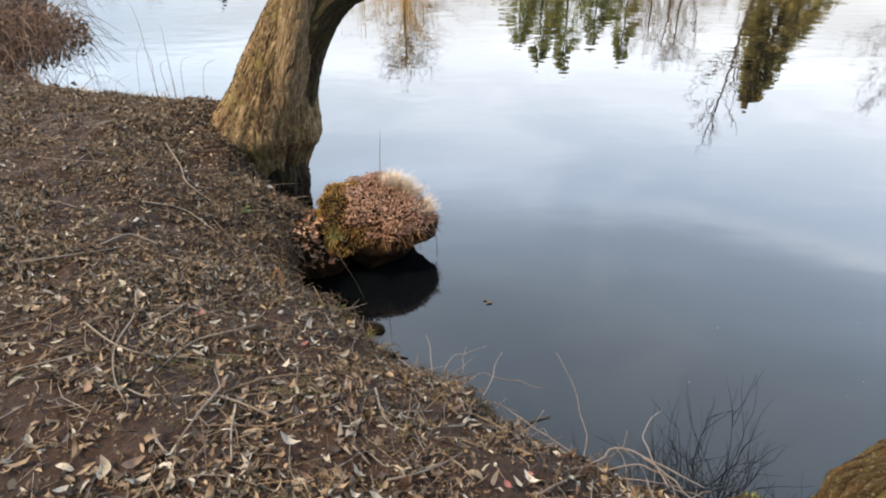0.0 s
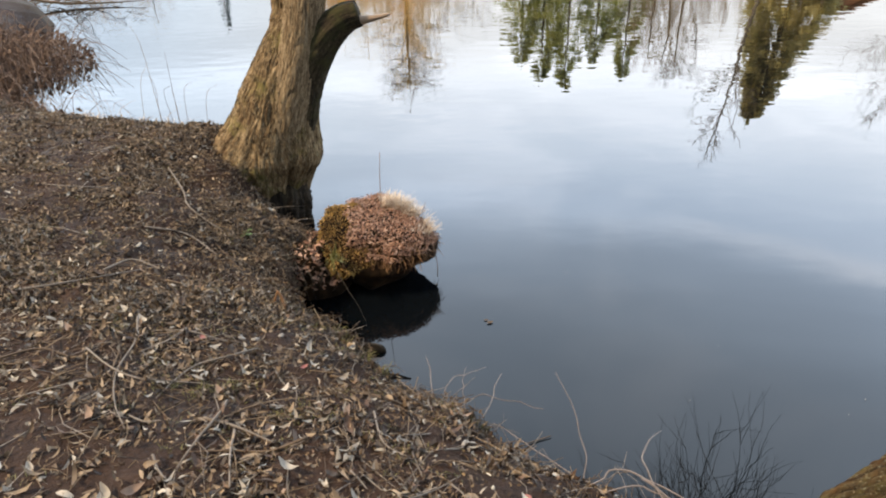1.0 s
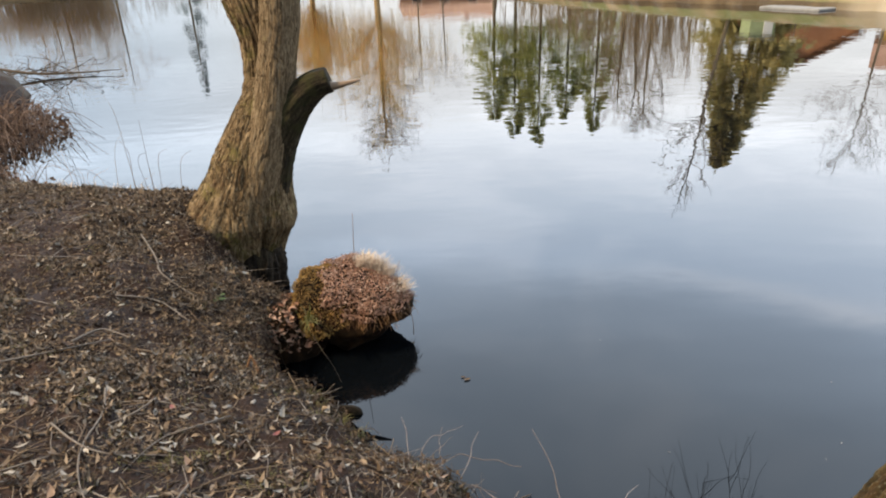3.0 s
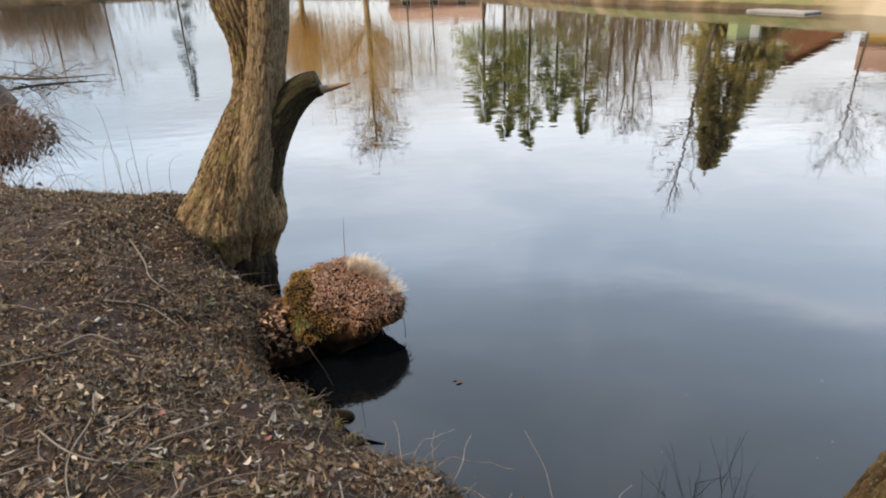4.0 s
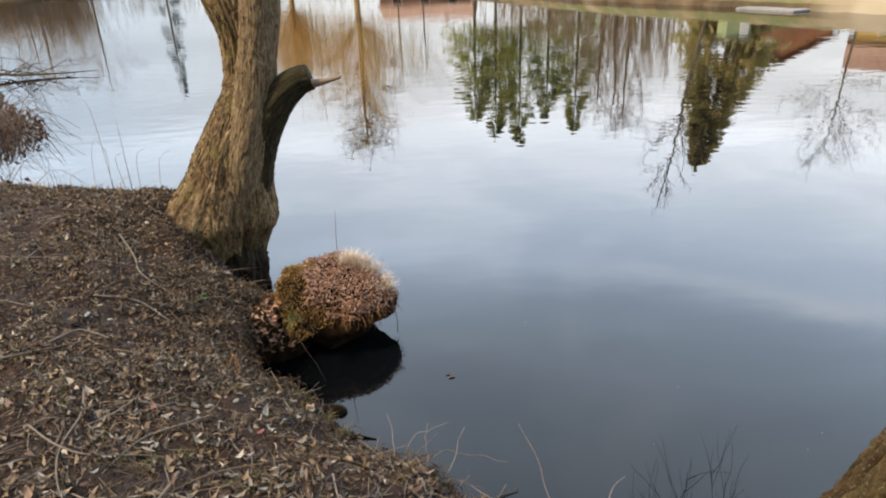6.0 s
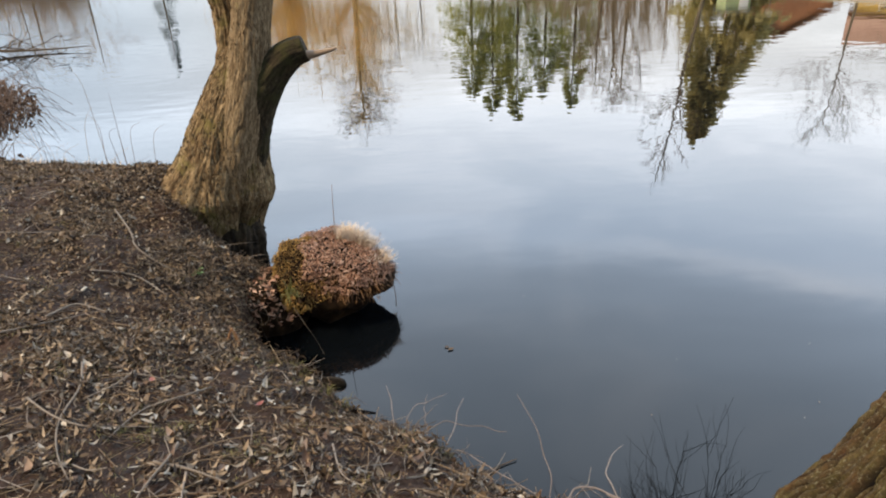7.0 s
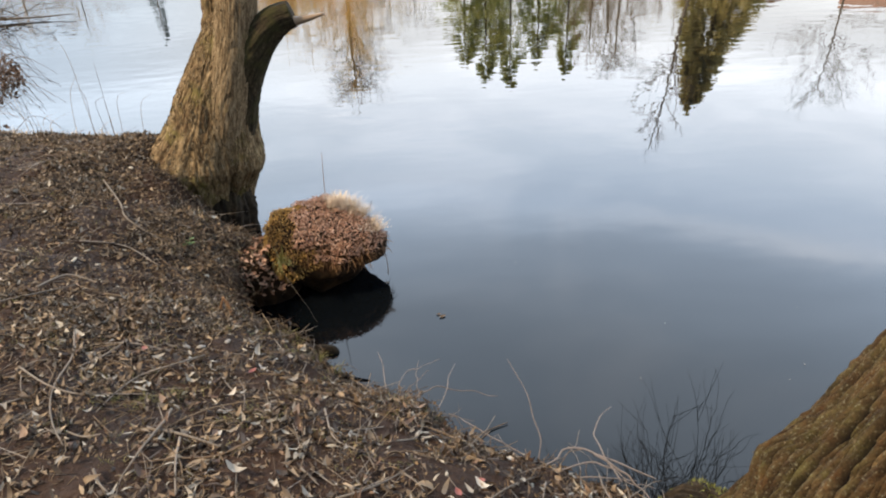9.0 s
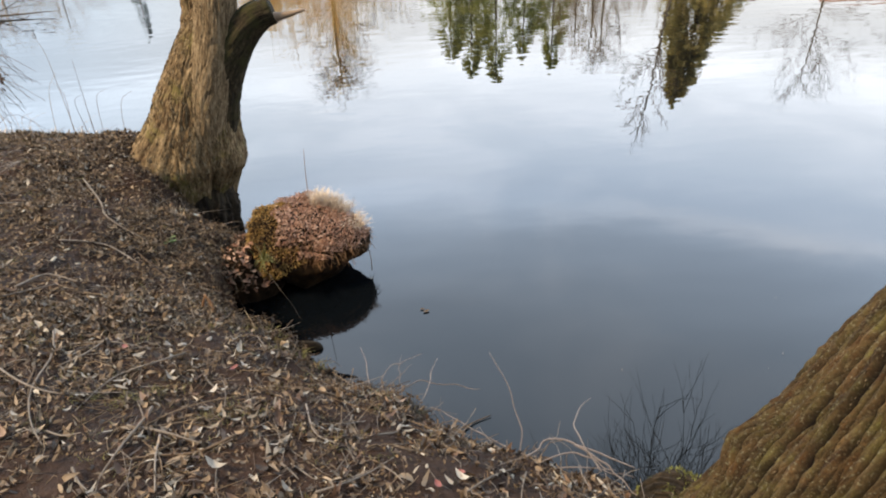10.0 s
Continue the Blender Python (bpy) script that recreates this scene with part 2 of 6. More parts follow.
M_BARE = material("bare_twigs", [(0.14, 0.11, 0.08), (0.25, 0.2, 0.15), (0.36, 0.3, 0.23)], 3, vary=0.5, rough=0.9, bump=0)
M_BROWNTWIG = material("russet_twigs", [(0.36, 0.24, 0.12), (0.5, 0.35, 0.19), (0.6, 0.45, 0.27)], 3, vary=0.5, rough=0.9, bump=0, translucent=0.35)
M_TAN = material("tan_twigs", [(0.3, 0.225, 0.135), (0.43, 0.335, 0.21), (0.55, 0.44, 0.3)], 3, vary=0.5, rough=0.9, bump=0, translucent=0.35)
M_GOLD = material("willow_strands", [(0.8, 0.6, 0.26), (0.87, 0.7, 0.38), (0.92, 0.78, 0.5)], 3, vary=0.5, rough=0.8, bump=0, translucent=0.65)
M_NEEDLE = material("conifer_needles", [(0.32, 0.335, 0.09), (0.45, 0.455, 0.16), (0.55, 0.54, 0.24)], 2, vary=0.6, rough=0.8, bump=0, translucent=0.6)
M_NEEDLE_DRY = material("brownish_needles", [(0.36, 0.31, 0.10), (0.48, 0.41, 0.17), (0.58, 0.5, 0.24)], 2, vary=0.6, rough=0.8, bump=0, translucent=0.5)
M_NEEDLE_DARK = material("blue_grey_needles", [(0.12, 0.15, 0.14), (0.2, 0.24, 0.23), (0.28, 0.32, 0.31)], 2, vary=0.6, rough=0.8, bump=0, translucent=0.4)
M_FARBARK = material("far_bark", [(0.10, 0.078, 0.052), (0.18, 0.145, 0.10), (0.26, 0.215, 0.155)], 6, rough=0.9, bump=0.4, bump_dist=0.03)
M_REDFLECK = material("red_scrap", [(0.15, 0.04, 0.033), (0.23, 0.09, 0.075)], 60, vary=0.4, rough=0.6, bump=0)
M_CONCRETE = material("concrete", [(0.15, 0.145, 0.135), (0.22, 0.215, 0.2), (0.29, 0.28, 0.26)], 5, rough=0.9, bump=0.3)
M_BRICK = material("orange_brick", [(0.33, 0.14, 0.07), (0.44, 0.2, 0.10), (0.52, 0.27, 0.15)], 4, rough=0.9, bump=0.3)
M_ROOF = material("red_roof_tile", [(0.26, 0.15, 0.10), (0.33, 0.2, 0.14), (0.4, 0.26, 0.19)], 4, rough=0.85, bump=0.3)
M_DULLBRICK = material("weathered_brick", [(0.24, 0.14, 0.10), (0.33, 0.21, 0.155), (0.4, 0.28, 0.22)], 3, rough=0.9, bump=0.3)
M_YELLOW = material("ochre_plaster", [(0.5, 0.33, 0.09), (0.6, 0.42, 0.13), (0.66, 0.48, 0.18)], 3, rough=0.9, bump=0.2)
M_GREENPAINT = material("pale_green_paint", [(0.28, 0.34, 0.16), (0.36, 0.42, 0.22), (0.42, 0.47, 0.28)], 4, rough=0.7, bump=0.1)
M_WHITE = material("white_paint", [(0.7, 0.7, 0.68), (0.8, 0.8, 0.78)], 6, rough=0.5, bump=0.05)
M_GLASS = material("window_glass", [(0.02, 0.025, 0.03), (0.04, 0.045, 0.05)], 2, rough=0.08, bump=0)


def bark_material(name, stops, moss, moss_amount, uv=(9.0, 1.1), flake=38.0, mottle=(0.35, 1.75)):
    """Bark: fibres stretched along the trunk, small crumbling flakes, green moss in patches."""
    m = material(name, stops, scale=4.2, scale2=1.1, uv=uv, rough=0.92, bump=0.6, bump_dist=0.008, mix2=0.3, detail=9, ramp_span=(0.39, 0.61), spec=0.2)
    n, l = m.node_tree.nodes, m.node_tree.links
    b = n["Principled BSDF"]
    pos = n.new("ShaderNodeNewGeometry")
    mp = n.new("ShaderNodeMapping")
    mp.inputs["Scale"].default_value = (1, 1, 0.6)
    l.new(pos.outputs["Position"], mp.inputs["Vector"])
    vo = n.new("ShaderNodeTexNoise")
    vo.inputs["Scale"].default_value, vo.inputs["Detail"].default_value, vo.inputs["Roughness"].default_value = flake, 6.0, 0.7
    l.new(mp.outputs[0], vo.inputs["Vector"])
    b2 = n.new("ShaderNodeBump")
    b2.inputs["Strength"].default_value, b2.inputs["Distance"].default_value = 0.55, 0.007
    l.new(vo.outputs["Fac"], b2.inputs["Height"])
    l.new(b.inputs["Normal"].links[0].from_socket, b2.inputs["Normal"])
    l.new(b2.outputs[0], b.inputs["Normal"])
    fr = n.new("ShaderNodeMapRange")
    fr.inputs["From Min"].default_value, fr.inputs["From Max"].default_value = 0.3, 0.7
    fr.inputs["To Min"].default_value, fr.inputs["To Max"].default_value = mottle
    l.new(vo.outputs["Fac"], fr.inputs["Value"])
    mul = n.new("ShaderNodeVectorMath")
    mul.operation = "SCALE"
    l.new(b.inputs["Base Color"].links[0].from_socket, mul.inputs[0])
    l.new(fr.outputs[0], mul.inputs["Scale"])
    ramp_out = mul.outputs[0]
    geo = n.new("ShaderNodeNewGeometry")
    t = n.new("ShaderNodeTexNoise")
    t.inputs["Scale"].default_value, t.inputs["Detail"].default_value, t.inputs["Roughness"].default_value = 3.2, 8.0, 0.7
    l.new(geo.outputs["Position"], t.inputs["Vector"])
    r = n.new("ShaderNodeMapRange")
    r.inputs["From Min"].default_value, r.inputs["From Max"].default_value = 0.62 - moss_amount, 0.72 - moss_amount
    r.inputs["To Max"].default_value = 0.75
    l.new(t.outputs["Fac"], r.inputs["Value"])
    mx = n.new("ShaderNodeMix")
    mx.data_type = "RGBA"
    mx.inputs["B"].default_value = (0, 0, 0, 1)
    l.new(r.outputs[0], mx.inputs["Factor"])
    l.new(ramp_out, mx.inputs[6])
    mx.inputs[7].default_value = (*moss, 1)
    l.new(mx.outputs[2], b.inputs["Base Color"])
    return m


M_BARK = bark_material("willow_bark", [(0.052, 0.030, 0.0135), (0.142, 0.095, 0.047), (0.262, 0.19, 0.106)], (0.105, 0.092, 0.024), 0.09, (9.0, 2.4), 70.0, (0.5, 1.5))
M_BARK_PALE = bark_material("pale_willow_bark", [(0.078, 0.051, 0.026), (0.165, 0.116, 0.064), (0.255, 0.192, 0.115)], (0.13, 0.115, 0.04), 0.05, (9.0, 2.4), 70.0, (0.55, 1.45))
# damp bark, darkened further: the limb's shaded side is put into the colour
M_BARK_DARK = bark_material("damp_shaded_bark", [(0.00864, 0.00576, 0.00288), (0.0264, 0.0192, 0.0096), (0.0528, 0.0408, 0.0216)], (0.035, 0.034, 0.010), 0.12, (6.0, 2.0), 60.0)
M_BARK_WET = bark_material("wet_bark", [(0.006, 0.004, 0.002), (0.016, 0.011, 0.006), (0.035, 0.025, 0.014)], (0.02, 0.018, 0.006), 0.05, (6.0, 2.0), 60.0)
M_BARK_BIG = bark_material("furrowed_bark", [(0.012, 0.0078, 0.0038), (0.0245, 0.0172, 0.0084), (0.045, 0.0345, 0.018)], (0.045, 0.041, 0.015), 0.0, (16.0, 0.7), 170.0, (0.45, 1.6))


def cleft_shaded(m, crest_tone):
    """Paints shade into the bark's clefts and lightens its crests; adds patches and lichen specks."""
    n, l = m.node_tree.nodes, m.node_tree.links
    b = n["Principled BSDF"]
    at = n.new("ShaderNodeAttribute")
    at.attribute_name = "crest_shading"
    mul = n.new("ShaderNodeMix")
    mul.data_type = "RGBA"
    mul.blend_type = "MULTIPLY"
    mul.inputs["Factor"].default_value = 1.0
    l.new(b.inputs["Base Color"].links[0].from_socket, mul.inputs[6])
    # dark multiplier in the clefts stands in for their shade
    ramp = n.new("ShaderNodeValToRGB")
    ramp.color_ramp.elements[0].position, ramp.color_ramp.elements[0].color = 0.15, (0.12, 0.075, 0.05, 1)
    ramp.color_ramp.elements[1].position, ramp.color_ramp.elements[1].color = 0.85, (*crest_tone, 1)
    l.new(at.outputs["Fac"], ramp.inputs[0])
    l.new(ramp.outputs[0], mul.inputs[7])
    # reddish bare cork and greenish algae in uneven patches
    geo = n.new("ShaderNodeNewGeometry")
    patch = n.new("ShaderNodeTexNoise")
    patch.inputs["Scale"].default_value, patch.inputs["Detail"].default_value, patch.inputs["Roughness"].default_value = 11.0, 7.0, 0.7
    l.new(geo.outputs["Position"], patch.inputs["Vector"])
    hue = n.new("ShaderNodeValToRGB")
    e = hue.color_ramp.elements
    e[0].position, e[0].color = 0.34, (1.06, 0.78, 0.68, 1)
    e[1].position, e[1].color = 0.64, (1.0, 1.16, 0.78, 1)
    e = hue.color_ramp.elements.new(0.5)
    e.color = (0.96, 0.93, 0.93, 1)
    l.new(patch.outputs["Fac"], hue.inputs[0])
    tint = n.new("ShaderNodeMix")
    tint.data_type = "RGBA"
    tint.blend_type = "MULTIPLY"
    tint.inputs["Factor"].default_value = 1.0
    l.new(mul.outputs[2], tint.inputs[6])
    l.new(hue.outputs[0], tint.inputs[7])
    # small pale lichen specks on the crests
    grain = n.new("ShaderNodeTexNoise")
    grain.inputs["Scale"].default_value, grain.inputs["Detail"].default_value = 130.0, 4.0
    l.new(geo.outputs["Position"], grain.inputs["Vector"])
    spot = n.new("ShaderNodeMapRange")
    spot.inputs["From Min"].default_value, spot.inputs["From Max"].default_value = 0.58, 0.68
    spot.inputs["To Max"].default_value = 0.7
    l.new(grain.outputs["Fac"], spot.inputs["Value"])
    on = n.new("ShaderNodeMath")
    on.operation = "MULTIPLY"
    l.new(spot.outputs[0], on.inputs[0])
    l.new(at.outputs["Fac"], on.inputs[1])
    speck = n.new("ShaderNodeMix")
    speck.data_type = "RGBA"
    l.new(on.outputs[0], speck.inputs["Factor"])
    l.new(tint.outputs[2], speck.inputs[6])
    speck.inputs[7].default_value = (0.13, 0.12, 0.075, 1)
    l.new(speck.outputs[2], b.inputs["Base Color"])


cleft_shaded(M_BARK_BIG, (1.8, 1.75, 1.45))


def ground_material():
    """Trodden wet mud with stones and grit near by, thin grass and sand on the far bank."""
    m = material("muddy_bank", [(0.011, 0.0054, 0.0032), (0.029, 0.0150, 0.0090), (0.062, 0.036, 0.0225)], 30, scale2=1.6, rough=0.62, rough_to=0.95, spec=0.18, bump=1.0, bump_dist=0.022)
    n, l = m.node_tree.nodes, m.node_tree.links
    b = n["Principled BSDF"]
    mud = b.inputs["Base Color"].links[0].from_socket
    geo = n.new("ShaderNodeNewGeometry")
    sep = n.new("ShaderNodeSeparateXYZ")
    l.new(geo.outputs["Position"], sep.inputs[0])
    t = n.new("ShaderNodeTexNoise")
    t.inputs["Scale"].default_value, t.inputs["Detail"].default_value = 0.5, 6.0
    l.new(geo.outputs["Position"], t.inputs["Vector"])
    ramp = n.new("ShaderNodeValToRGB")
    e = ramp.color_ramp.elements
    e[0].position, e[0].color = 0.42, (0.14, 0.145, 0.06, 1)
    e[1].position, e[1].color = 0.62, (0.26, 0.20, 0.12, 1)
    l.new(t.outputs["Fac"], ramp.inputs[0])
    scrub = n.new("ShaderNodeValToRGB")
    e = scrub.color_ramp.elements
    e[0].position, e[0].color = 0.4, (0.07, 0.05, 0.028, 1)
    e[1].position, e[1].color = 0.65, (0.15, 0.11, 0.06, 1)
    l.new(t.outputs["Fac"], scrub.inputs[0])
    lawn = n.new("ShaderNodeMapRange")
    lawn.inputs["From Min"].default_value, lawn.inputs["From Max"].default_value = 8, 12
    l.new(sep.outputs["X"], lawn.inputs["Value"])
    # bare soil on the low cut edge of the far bank
    edge = n.new("ShaderNodeMapRange")
    edge.inputs["From Min"].default_value, edge.inputs["From Max"].default_value = 0.26, 0.34
    l.new(sep.outputs["Z"], edge.inputs["Value"])
    both = n.new("ShaderNodeMath")
    both.operation = "MULTIPLY"
    l.new(edge.outputs[0], both.inputs[0])
    l.new(lawn.outputs[0], both.inputs[1])
    cover = n.new("ShaderNodeMix")
    cover.data_type = "RGBA"
    l.new(both.outputs[0], cover.inputs["Factor"])
    l.new(scrub.outputs[0], cover.inputs[6])
    l.new(ramp.outputs[0], cover.inputs[7])
    sand = n.new("ShaderNodeMapRange")
    sand.inputs["From Min"].default_value, sand.inputs["From Max"].default_value = 29.5, 27.5
    l.new(sep.outputs["Y"], sand.inputs["Value"])
    sandy = n.new("ShaderNodeMath")
    sandy.operation = "MULTIPLY"
    l.new(sand.outputs[0], sandy.inputs[0])
    l.new(lawn.outputs[0], sandy.inputs[1])
    beach = n.new("ShaderNodeMix")
    beach.data_type = "RGBA"
    l.new(sandy.outputs[0], beach.inputs["Factor"])
    l.new(cover.outputs[2], beach.inputs[6])
    beach.inputs[7].default_value = (0.34, 0.285, 0.2, 1)
    far = n.new("ShaderNodeMapRange")
    far.inputs["From Min"].default_value, far.inputs["From Max"].default_value = 14, 20
    l.new(sep.outputs["Y"], far.inputs["Value"])
    mx = n.new("ShaderNodeMix")
    mx.data_type = "RGBA"
    l.new(far.outputs[0], mx.inputs["Factor"])
    l.new(mud, mx.inputs[6])
    l.new(beach.outputs[2], mx.inputs[7])
    l.new(mx.outputs[2], b.inputs["Base Color"])
    return m


M_GROUND = ground_material()


def water_material():
    """Still murky pond water: dark body, clear gloss, faint ripples."""
    m = bpy.data.materials.new("pond_water")
    m.use_nodes = True
    n, l = m.node_tree.nodes, m.node_tree.links
    b = n["Principled BSDF"]
    b.inputs["Base Color"].default_value = (*WATER_BODY, 1)
    b.inputs["Roughness"].default_value = 0.0
    b.inputs["IOR"].default_value = WATER_IOR
    geo = n.new("ShaderNodeNewGeometry")
    mp = n.new("ShaderNodeMapping")
    mp.inputs["Rotation"].default_value = (0, 0, radians(12))
    mp.inputs["Scale"].default_value = (0.55, 1.0, 1)
    l.new(geo.outputs["Position"], mp.inputs["Vector"])
    t1 = n.new("ShaderNodeTexNoise")
    t1.inputs["Scale"].default_value, t1.inputs["Detail"].default_value, t1.inputs["Roughness"].default_value = 2.6, 2.0, 0.45
    l.new(mp.outputs[0], t1.inputs["Vector"])
    t2 = n.new("ShaderNodeTexNoise")
    t2.inputs["Scale"].default_value, t2.inputs["Detail"].default_value = 0.22, 2.0
    l.new(geo.outputs["Position"], t2.inputs["Vector"])
    r = n.new("ShaderNodeMapRange")
    r.inputs["From Min"].default_value, r.inputs["From Max"].default_value = 0.35, 0.65
    r.inputs["To Min"].default_value, r.inputs["To Max"].default_value = 0.35, 1.0
    l.new(t2.outputs["Fac"], r.inputs["Value"])
    mu = n.new("ShaderNodeMath")
    mu.operation = "MULTIPLY"
    l.new(t1.outputs["Fac"], mu.inputs[0])
    l.new(r.outputs[0], mu.inputs[1])
    sep = n.new("ShaderNodeSeparateXYZ")
    l.new(geo.outputs["Position"], sep.inputs[0])
    calm = n.new("ShaderNodeMapRange")           # sheltered near the bank, livelier further out
    calm.interpolation_type = "SMOOTHSTEP"
    calm.inputs["From Min"].default_value, calm.inputs["From Max"].default_value = 3.0, 12.0
    calm.inputs["To Min"].default_value, calm.inputs["To Max"].default_value = 0.3, 1.0
    l.new(sep.outputs["Y"], calm.inputs["Value"])
    mc = n.new("ShaderNodeMath")
    mc.operation = "MULTIPLY"
    l.new(mu.outputs[0], mc.inputs[0])
    l.new(calm.outputs[0], mc.inputs[1])
    bp = n.new("ShaderNodeBump")
    bp.inputs["Strength"].default_value, bp.inputs["Distance"].default_value = 1.0, RIPPLE
    l.new(mc.outputs[0], bp.inputs["Height"])
    l.new(bp.outputs[0], b.inputs["Normal"])
    return m


M_WATER = water_material()


# ---- mesh helpers ----
class Soup:
    """Vertices and faces gathered for one mesh, with a length-wise uv where given."""

    def __init__(self):
        self.v, self.f, self.uv, self.n = [], [], [], 0

    def add(self, verts, faces, uv=None):
        verts = np.asarray(verts, float)
        self.v.append(verts)
        self.f.append((np.asarray(faces) + self.n).tolist() if len({len(q) for q in faces}) == 1 else [[int(i) + self.n for i in q] for q in faces])
        self.uv.append(np.zeros((len(verts), 2)) if uv is None else np.asarray(uv, float))
        self.n += len(verts)
        return self

    def batch(self, verts, faces):
        """verts: pieces x corners x 3; faces: the corner numbers of one piece."""
        n, k, _ = verts.shape
        f = np.asarray(faces)[None] + (np.arange(n) * k)[:, None, None]
        return self.add(verts.reshape(-1, 3), f.reshape(-1, f.shape[-1]))

    def mesh(self, name, mat=None, smooth=True, with_uv=False):
        me = bpy.data.meshes.new(name)
        v = np.concatenate(self.v)
        me.from_pydata(v.tolist(), [], [q for fs in self.f for q in fs])
        if with_uv:
            uvs = np.concatenate(self.uv)
            lay = me.uv_layers.new(name="UVMap")
            idx = np.zeros(len(me.loops), np.int32)
            me.loops.foreach_get("vertex_index", idx)
            lay.data.foreach_set("uv", uvs[idx].astype(np.float32).ravel())
        if smooth:
            me.polygons.foreach_set("use_smooth", [True] * len(me.polygons))
        if mat:
            me.materials.append(mat)
        me.update()
        return me


def part(name, data, parent=None, label="", m=None):
    """Links a mesh as one object, under a thing or a part."""
    ob = new(name, data)
    if m is not None:
        ob.matrix_basis = m
    if parent is not None:
        ob.parent = parent
    return tagged(ob, label)


def empty(name, at=(0, 0, 0), **tags):
    ob = new(name)
    ob.empty_display_size = 0.1
    ob.location = at
    return tagged(ob, **tags)


def smooth_path(points, n):
    """Catmull-Rom through the points, n samples."""
    p = np.asarray(points, float)
    p = np.vstack([2 * p[0] - p[1], p, 2 * p[-1] - p[-2]])
    t = np.linspace(0, len(p) - 3 - 1e-6, n)
    i = t.astype(int)
    u = (t - i)[:, None]
    a, b, c, d = p[i], p[i + 1], p[i + 2], p[i + 3]
    return 0.5 * (2 * b + (c - a) * u + (2 * a - 5 * b + 4 * c - d) * u ** 2 + (3 * b - a - 3 * c + d) * u ** 3)


def frames(path):
    tan = np.gradient(path, axis=0)
    tan /= np.linalg.norm(tan, axis=1)[:, None] + 1e-12
    ref = np.array([0.0, 0, 1]) if abs(tan[:, 2]).mean() < 0.8 else np.array([0.0, 1, 0])
    a = np.cross(tan, ref)
    a /= np.linalg.norm(a, axis=1)[:, None] + 1e-12
    return a, np.cross(tan, a), tan


def tube_arrays(path, radii, segs=6, shape=None, cap=True, th=None):
    """A tube along a path; shape(theta, length) may return a factor on the radius."""
    path, radii = np.asarray(path, float), np.broadcast_to(np.asarray(radii, float), (len(path),))
    a, b, _ = frames(path)
    if th is None:
        th = np.linspace(0, 2 * np.pi, segs, endpoint=False)
    segs = len(th)
    along = np.r_[0, np.cumsum(np.linalg.norm(np.diff(path, axis=0), axis=1))]
    r = np.repeat(radii[:, None], segs, 1)
    if shape is not None:
        r = r * shape(th[None, :], along[:, None])
    v = path[:, None] + r[..., None] * (np.cos(th)[None, :, None] * a[:, None] + np.sin(th)[None, :, None] * b[:, None])
    n = len(path)
    i, j = np.meshgrid(np.arange(n - 1), np.arange(segs), indexing="ij")
    q = np.stack([i * segs + j, i * segs + (j + 1) % segs, (i + 1) * segs + (j + 1) % segs, (i + 1) * segs + j], -1).reshape(-1, 4)
    faces = q
    verts = v.reshape(-1, 3)
    uv = np.stack(np.broadcast_arrays((np.abs(th - np.pi) / np.pi)[None, :], along[:, None]), -1).reshape(-1, 2)
    if cap:
        faces = q.tolist() + [list(range(segs - 1, -1, -1)), [(n - 1) * segs + k for k in range(segs)]]
    return verts, faces, uv


def tube(points, radii, n=8, segs=5, mat=None, name="tube", shape=None, soup=None):
    path = smooth_path(points, n)
    r = np.interp(np.linspace(0, 1, n), np.linspace(0, 1, len(radii)), radii)
    arr = tube_arrays(path, r, segs, shape)
    if soup is not None:
        soup.add(*arr)
        return None
    return Soup().add(*arr).mesh(name, mat, with_uv=True)


def sticks(soup, rings, radii):
    """Many thin three-sided stems at once; rings: the points along each stem, radii: one for each ring."""
    tri = np.array([(1, 0, 0), (-0.5, 0.87, 0.2), (-0.5, -0.87, -0.2)])
    v = np.concatenate([r[:, None] + tri[None] * np.reshape(w, (-1, 1, 1)) for r, w in zip(rings, radii)], 1)
    return soup.batch(v, [(r * 3 + k, r * 3 + (k + 1) % 3, (r + 1) * 3 + (k + 1) % 3, (r + 1) * 3 + k) for r in range(len(rings) - 1) for k in range(3)])


def box_mesh(name, sx, sy, sz, mat, bevel=0.01, z0=0.0):
    bm = bmesh.new()
    bmesh.ops.create_cube(bm, size=1.0)
    bmesh.ops.scale(bm, vec=(sx, sy, sz), verts=bm.verts)
    bmesh.ops.translate(bm, vec=(0, 0, z0 + sz / 2), verts=bm.verts)
    if bevel:
        bmesh.ops.bevel(bm, geom=bm.edges[:], offset=bevel, segments=1, affect="EDGES")
    me = bpy.data.meshes.new(name)
    bm.to_mesh(me)
    bm.free()
    me.materials.append(mat)
    return me


